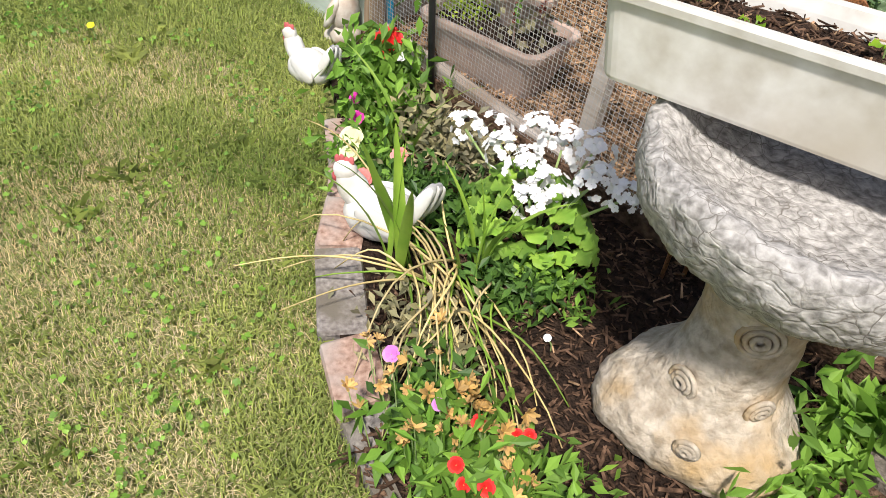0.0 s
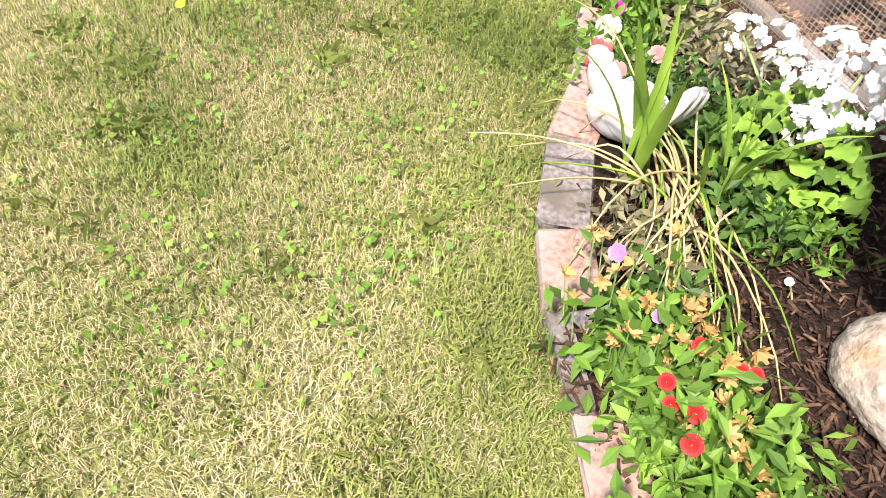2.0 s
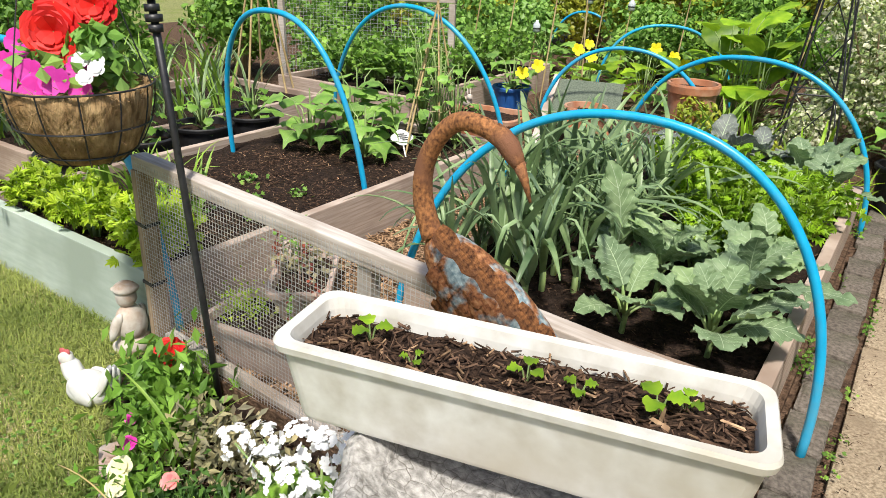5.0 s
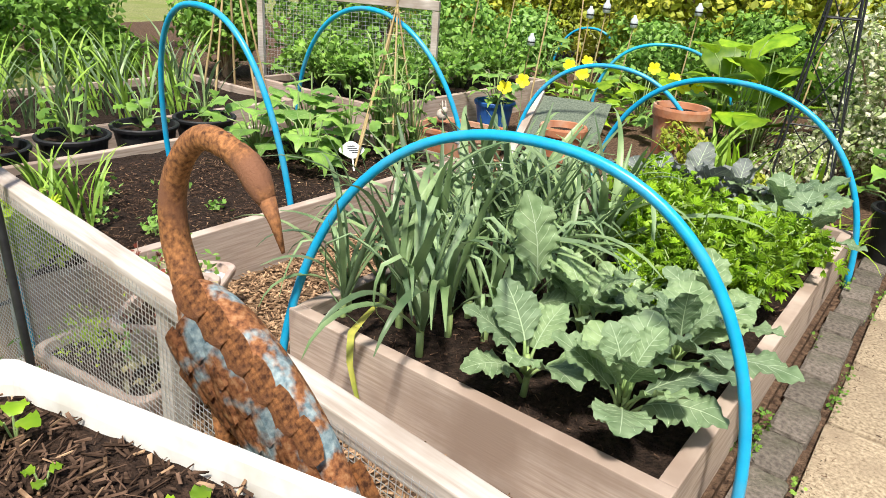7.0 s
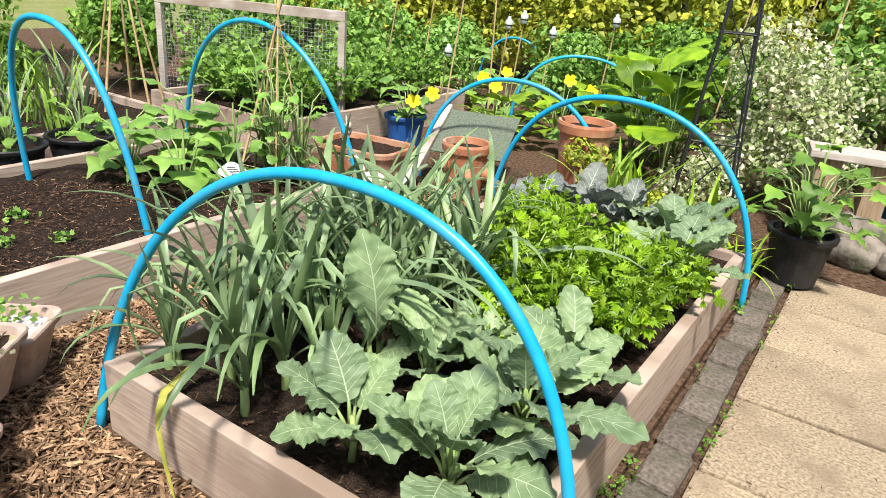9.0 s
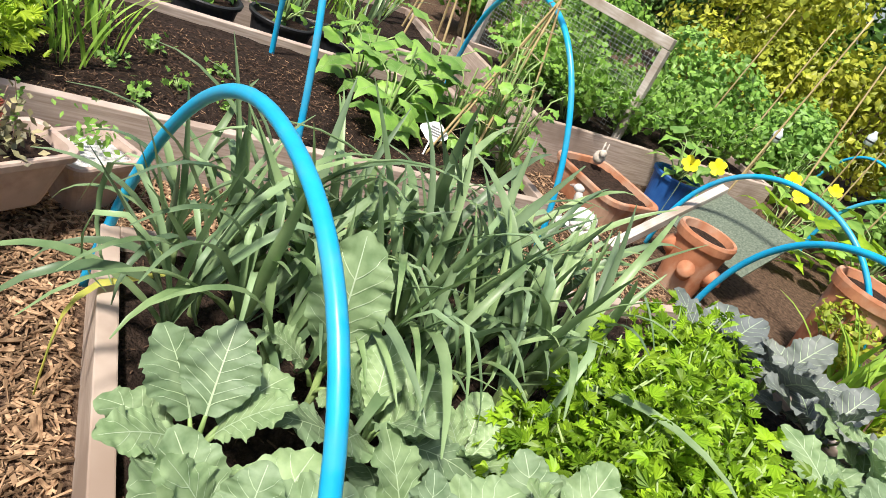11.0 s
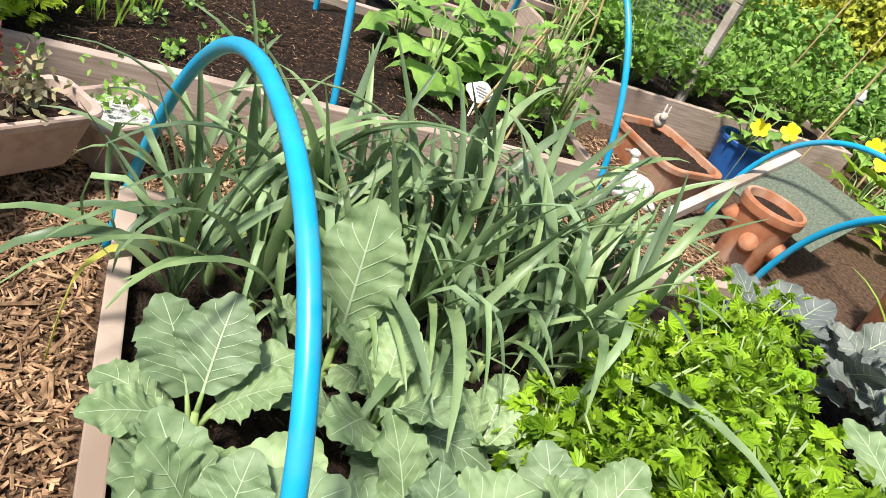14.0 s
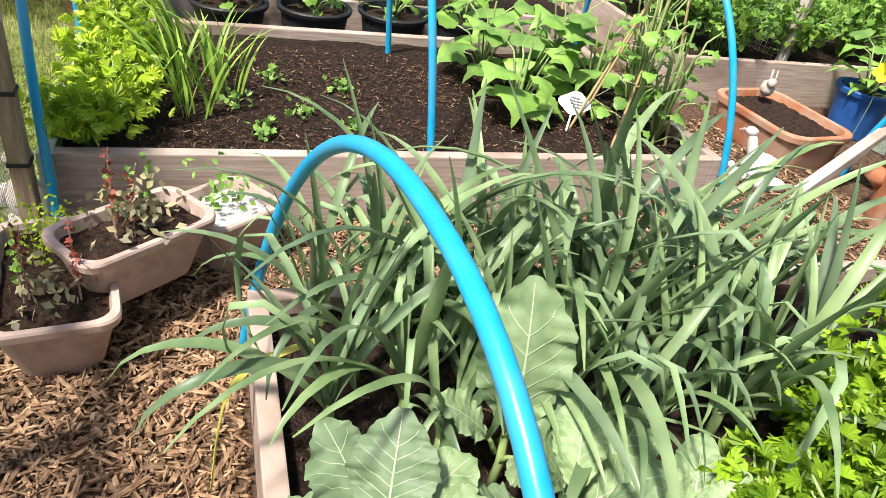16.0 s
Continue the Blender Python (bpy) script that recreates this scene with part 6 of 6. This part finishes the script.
M_GREYLEAF = foliage("grey_green_dry_leaf", (0.16, 0.17, 0.09), (0.34, 0.30, 0.19), 0.7, 0.15, 0.35)
for k, (x, y, w, d, h, n, s, mat) in enumerate(((0.74, -1.46, 0.075, 0.05, 0.12, 420, 0.055, M_GREEN), (0.86, -1.48, 0.06, 0.05, 0.12, 380, 0.055, M_GREEN), (0.66, -1.40, 0.05, 0.05, 0.09, 240, 0.05, M_DARK), (0.93, -1.40, 0.05, 0.06, 0.09, 260, 0.045, M_GREEN), (1.05, -1.52, 0.09, 0.08, 0.12, 320, 0.06, M_GREEN),
                               (-0.36, -0.72, 0.08, 0.06, 0.16, 520, 0.07, M_GREEN), (-0.22, -0.86, 0.07, 0.06, 0.10, 380, 0.06, M_GREEN), (-0.05, -1.03, 0.07, 0.05, 0.08, 360, 0.045, M_GREEN), (0.10, -1.02, 0.07, 0.05, 0.09, 360, 0.04, M_DARK), (0.08, -0.83, 0.10, 0.06, 0.09, 460, 0.045, M_GREYLEAF), (-0.05, -0.78, 0.06, 0.05, 0.10, 260, 0.05, M_GREYLEAF),
                               (0.24, -0.98, 0.08, 0.05, 0.10, 420, 0.045, M_DARK), (0.52, -1.05, 0.06, 0.05, 0.07, 360, 0.045, M_DARK), (0.58, -0.98, 0.05, 0.04, 0.06, 200, 0.04, M_GREEN), (0.46, -1.28, 0.06, 0.05, 0.06, 260, 0.04, M_GREYLEAF), (0.56, -1.32, 0.05, 0.05, 0.06, 220, 0.04, M_GREYLEAF), (1.18, -1.0, 0.06, 0.08, 0.10, 280, 0.06, M_GREEN), (1.22, -0.80, 0.05, 0.06, 0.12, 220, 0.07, M_GREEN), (0.22, -0.76, 0.09, 0.04, 0.07, 280, 0.04, M_GREYLEAF))):
    low_foliage("low_plant", ("leafy green border plant" if mat is not M_GREYLEAF else "dry grey green border plant") + " in the mulch", (x, y, BORDER_Z), 900 + k, w, d, h, n, s, mat)
srng = random.Random(5)
SH = thing("faded_dianthus", "faded tan dianthus seed heads over the red flowers", "dry flowers", (0.80, -1.46, BORDER_Z))
for k in range(60):
    p = Vector((srng.gauss(-0.05, 0.12), srng.gauss(0.02, 0.055), srng.uniform(0.07, 0.15)))
    sv, sf = [], []
    petals(sv, sf, p, rand_dir(srng, 1.2), 7, srng.uniform(0.010, 0.019), 0.25, 2, srng, 0.9)
    raw("seed_head", sv, sf, M_SEEDHEAD, SH)
    part("stem", bar([(p.x * 0.9, p.y * 0.9, 0), p], 0.0014, 4), M_STALK, SH)
for k, (x, y, z, n, s, mat) in enumerate(((-0.30, -0.45, 0.15, 380, 0.016, M_CELERY_YELLOW), (-0.235, -0.245, 0.26, 160, 0.03, M_GREYLEAF), (-0.06, -0.43, 0.16, 70, 0.03, M_GREYLEAF), (-0.44, -0.035, 0.18, 60, 0.03, M_BEAN))):
    low_foliage("planter_foliage", "small leafy growth in a pink planter", (x, y, z), 930 + k, 0.05, 0.045, 0.09, n, s, mat, 0.3)
for k in range(11):
    rng = random.Random(950 + k)
    x, y, z = (-0.235 + rng.uniform(-0.08, 0.08), -0.245 + rng.uniform(-0.07, 0.07), 0.25) if k < 7 else (-0.06 + rng.uniform(-0.07, 0.07), -0.42 + rng.uniform(-0.07, 0.07), 0.18)
    tw = thing("twig_plant", "upright reddish twig with small leaves in a planter", "plant", (x, y, z), 0, "planter twigs")
    h = rng.uniform(0.10, 0.20)
    part("twig", bar([(0, 0, -0.02), (rng.uniform(-0.01, 0.01), 0, h * 0.5), (rng.uniform(-0.02, 0.02), rng.uniform(-0.02, 0.02), h)], [0.0022, 0.0018, 0.001], 5), M_EDGE_RED, tw)
    vs, fs = [], []
    for q in range(14):
        lobed(Vector((0, 0, h * (0.25 + 0.75 * q / 14))), rand_dir(rng, 0.3), rand_dir(rng, 1), 0.017, vs, fs)
    raw("leaves", vs, fs, M_MAPLE if k % 3 else M_BEAN, tw)

# ---- chips, bark and crumbs ----
M_CHIP = surface("wood_chip", (0.13, 0.07, 0.038), (0.56, 0.37, 0.22), 40.0, 0.9, bump=0.4, island=0.7, spec=0.1)
M_BARK = surface("dark_bark_bit", (0.025, 0.015, 0.010), (0.19, 0.115, 0.075), 50.0, 0.9, bump=0.4, island=0.6, spec=0.1)


def chip_block(rng, at, size):
    """One splinter of wood: eight corners, uneven."""
    az, tilt, roll = rng.uniform(0, math.pi), rng.gauss(0, 0.25), rng.gauss(0, 0.4)
    m = Matrix.Translation(at) @ Matrix.Rotation(az, 4, "Z") @ Matrix.Rotation(tilt, 4, "Y") @ Matrix.Rotation(roll, 4, "X")
    l, w, h = size * rng.uniform(0.4, 1.8), size * rng.uniform(0.07, 0.30), size * rng.uniform(0.05, 0.14)
    return [tuple(m @ Vector((sx * l * rng.uniform(0.7, 1), sy * w * rng.uniform(0.5, 1), sz * h))) for sx in (-0.5, 0.5) for sy in (-0.5, 0.5) for sz in (-0.5, 0.5)]


BOXF = ((0, 1, 3, 2), (4, 6, 7, 5), (0, 4, 5, 1), (2, 3, 7, 6), (0, 2, 6, 4), (1, 5, 7, 3))


def scatter(name, label, category, regions, size, mat, seed):
    rng = random.Random(seed)
    vs, fs = [], []
    for x0, y0, x1, y1, z, n in regions:
        for k in range(n):
            i = len(vs)
            vs += chip_block(rng, (rng.uniform(x0, x1), rng.uniform(y0, y1), z + rng.uniform(0, 0.014)), size * rng.uniform(0.6, 1.3))
            fs += [tuple(i + q for q in f) for f in BOXF]
    return tagged(raw(name, vs, fs, mat), label, category, kind="stuff")


scatter("wood_chips", "brown wood chips covering the paths", "wood chips", ((-0.62, -0.56, 1.2, -0.02, 0.002, 7500), (-0.63, -0.05, -0.03, 1.2, 0.002, 6000), (-0.63, 1.2, -0.03, 2.6, 0.002, 3400), (-1.5, 1.9, -0.6, 2.6, 0.002, 1500), (0.0, 2.28, 1.2, 3.0, 0.002, 700)), 0.034, M_CHIP, 1)
scatter("bark_mulch", "dark bark mulch over the border soil", "bark mulch", ((-0.3, -0.95, 1.25, -0.66, BORDER_Z, 1900), (0.3, -1.35, 1.25, -0.95, BORDER_Z, 2000), (0.6, -1.6, 1.25, -1.35, BORDER_Z, 800)), 0.026, M_BARK, 2)
scatter("pale_litter", "pale wood splinters lying on the border", "wood splinters", ((0.3, -1.2, 1.25, -0.66, BORDER_Z + 0.008, 120),), 0.024, M_CHIP, 12)
scatter("soil_crumbs", "dark compost crumbs and chips on the beds", "compost", ((-1.76, -0.50, -0.71, 1.74, SZ + 0.004, 9000), (0.05, 0.05, 1.15, 2.2, SZ + 0.004, 2400)), 0.017, M_BARK, 3)
scatter("pale_chips", "pale wood bits on the soil bed", "wood bits", ((-1.7, -0.3, -0.75, 1.6, SZ + 0.008, 900),), 0.015, M_CHIP, 4)
cr = random.Random(9)
for mat, n, size, nm, lab in ((M_BARK, 900, 0.017, "bark_bits", "dark bark bits on the trough compost"), (M_CHIP, 90, 0.02, "straw_bits", "pale straw bits on the trough compost")):
    vs, fs = [], []
    m = Matrix.Translation(TROUGH_AT) @ Matrix.Rotation(radians(TROUGH_RZ), 4, "Z")
    for k in range(n):
        i = len(vs)
        p = m @ Vector((cr.uniform(-0.335, 0.335), cr.uniform(-0.066, 0.066), 0.117 + cr.uniform(0, 0.012)))
        vs += chip_block(cr, p, size * cr.uniform(0.6, 1.4))
        fs += [tuple(i + q for q in f) for f in BOXF]
    tagged(raw(nm, vs, fs, mat), lab, "bark", kind="stuff")
NEAR = thing("loose_chips", "loose larger wood chips on the path by the bed", "wood chips", (0, 0, 0))
pr = random.Random(4)
CM = []
for k in range(6):
    me = bpy.data.meshes.new("chip")
    me.from_pydata(chip_block(random.Random(k), (0, 0, 0), 0.055), [], list(BOXF))
    me.materials.append(M_CHIP)
    CM.append(me)
for k in range(150):
    ob = attach("chip", CM[k % 6], NEAR, pose(pr.uniform(-0.6, 0.95), pr.uniform(-0.5, -0.06), 0.016, pr.uniform(-12, 12), pr.uniform(-12, 12), pr.uniform(0, 360)))

scatter("slab_litter", "small dark leaf and soil crumbs on the paving", "litter", ((1.39, -0.6, 2.6, 2.7, -0.010, 420), (1.36, -0.6, 1.44, 2.7, -0.012, 500)), 0.010, M_BARK, 6)
# ---- lawn blades ----
M_GRASS = foliage("grass_blade", (0.145, 0.21, 0.045), (0.38, 0.42, 0.135), 0.7, 0.3, 0.35, 1.2)
M_HAY = foliage("dry_grass_blade", (0.43, 0.36, 0.20), (0.70, 0.60, 0.40), 0.85, 0.25, 0.3, 1.2)


def on_lawn(x, y):
    """Whether a place lies on the lawn: short of the border's brick edge and of the green board."""
    if y > -0.56:
        return x < -1.85 and y < -0.10
    edge = -0.62 if y > -0.78 else np.interp(y, [-1.80, -1.66, -1.58, -1.50, -1.32, -1.08, -0.97, -0.80], [1.16, 0.92, 0.72, 0.47, 0.11, -0.17, -0.33, -0.60])
    return x < edge


def lawn_blades(name, label, n, mat, seed, tall, dry):
    rng = np.random.default_rng(seed)
    vs, fs = [], []
    while len(fs) < n:
        if rng.random() < 0.62:
            x, y = rng.uniform(-2.1, 1.1), rng.uniform(-3.0, -0.5)
        else:
            x, y = rng.uniform(-4.5, 1.0), rng.uniform(-4.5, 0.3)
        if not on_lawn(x, y):
            continue
        patch = noise.noise((x * 1.7, y * 1.7, 4.0)) + 0.5 * noise.noise((x * 5, y * 5, 1.0)) + 0.55 * max(-1, min(1, (-1.35 - y) * 1.3))
        if (patch > 0.05) != dry and rng.random() < 0.38 + 0.9 * min(0.52, abs(patch - 0.05)):
            continue
        h = tall * rng.uniform(0.5, 1.3) * (1.35 if y > -1.0 else 1.0)
        az, ln = rng.uniform(0, 6.283), rng.uniform(0.2, 1.0) * (1.5 if dry else 1.0)
        dx, dy = np.cos(az), np.sin(az)
        w = 0.0016 if not dry else 0.0010
        k = len(vs)
        vs += [(x - dy * w, y + dx * w, LAWN_Z), (x + dy * w, y - dx * w, LAWN_Z), (x + dx * h * ln * 0.4 + dy * w * 0.8, y + dy * h * ln * 0.4 - dx * w * 0.8, LAWN_Z + h * 0.65), (x + dx * h * ln * 0.4 - dy * w * 0.8, y + dy * h * ln * 0.4 + dx * w * 0.8, LAWN_Z + h * 0.65), (x + dx * h * ln, y + dy * h * ln, LAWN_Z + h * (0.95 - 0.3 * ln))]
        fs += [(k, k + 1, k + 2, k + 3), (k + 3, k + 2, k + 4)]
    return tagged(raw(name, vs, fs, mat), label, "grass", kind="stuff")


lawn_blades("grass_blades", "short green lawn grass", 260000, M_GRASS, 1, 0.034, False)
lawn_blades("dry_grass", "dry straw coloured lawn grass", 270000, M_HAY, 2, 0.022, True)
wrng = random.Random(8)
vs, fs = [], []
for c in range(46):
    cx, cy = wrng.uniform(-1.6, 0.5), wrng.uniform(-2.3, -0.9)
    if not on_lawn(cx + 0.05, cy):
        continue
    for q in range(40):
        x, y = cx + wrng.gauss(0, 0.075), cy + wrng.gauss(0, 0.075)
        if on_lawn(x, y):
            lobed(Vector((x, y, LAWN_Z + wrng.uniform(0.01, 0.04))), rand_dir(wrng, 0.1), Vector((0, 0, 1)) + rand_dir(wrng) * 0.4, wrng.uniform(0.010, 0.021), vs, fs)
tv, tf = [], []
for c in range(110):
    cx, cy = wrng.uniform(-2.2, 0.7), wrng.uniform(-2.6, -0.7)
    reach, tall = wrng.uniform(0.03, 0.09), wrng.uniform(0.035, 0.055)
    for q in range(30):
        az, out = wrng.uniform(0, 6.283), reach * math.sqrt(wrng.random())
        x, y = cx + out * math.cos(az), cy + out * math.sin(az)
        if not on_lawn(x + 0.03, y):
            continue
        h, w = tall * wrng.uniform(0.5, 1.1), 0.0013
        az = wrng.uniform(0, 6.283)
        dx, dy = math.cos(az), math.sin(az)
        k = len(tv)
        tv += [(x - dy * w, y + dx * w, LAWN_Z), (x + dy * w, y - dx * w, LAWN_Z), (x + dx * h * 0.35, y + dy * h * 0.35, LAWN_Z + h * 0.7), (x + dx * h * 0.9, y + dy * h * 0.9, LAWN_Z + h * 0.82)]
        tf += [(k, k + 1, k + 2), (k + 1, k + 3, k + 2)]
tagged(raw("grass_tufts", tv, tf, M_GRASS), "longer tufts of coarse green grass in the lawn", "grass", kind="stuff")
tagged(raw("clover", vs, fs, M_GREEN), "patches of broad leaved clover and buttercup leaves", "weeds", kind="stuff")
vs, fs = [], []
for k in range(1500):
    x, y = (wrng.uniform(1.20, 1.26), wrng.uniform(-0.2, 2.3)) if k < 1100 else (1.385 + wrng.gauss(0, 0.012), wrng.uniform(-0.2, 2.6))
    if noise.noise((x * 3, y * 4, 2)) < 0.12:
        continue
    lobed(Vector((x, y, -0.02 + wrng.uniform(0.01, 0.04))), rand_dir(wrng, 0.6), rand_dir(wrng, 1), wrng.uniform(0.008, 0.019), vs, fs)
tagged(raw("path_weeds", vs, fs, M_GREEN), "small weeds growing in the kerb joints", "weeds", kind="stuff")
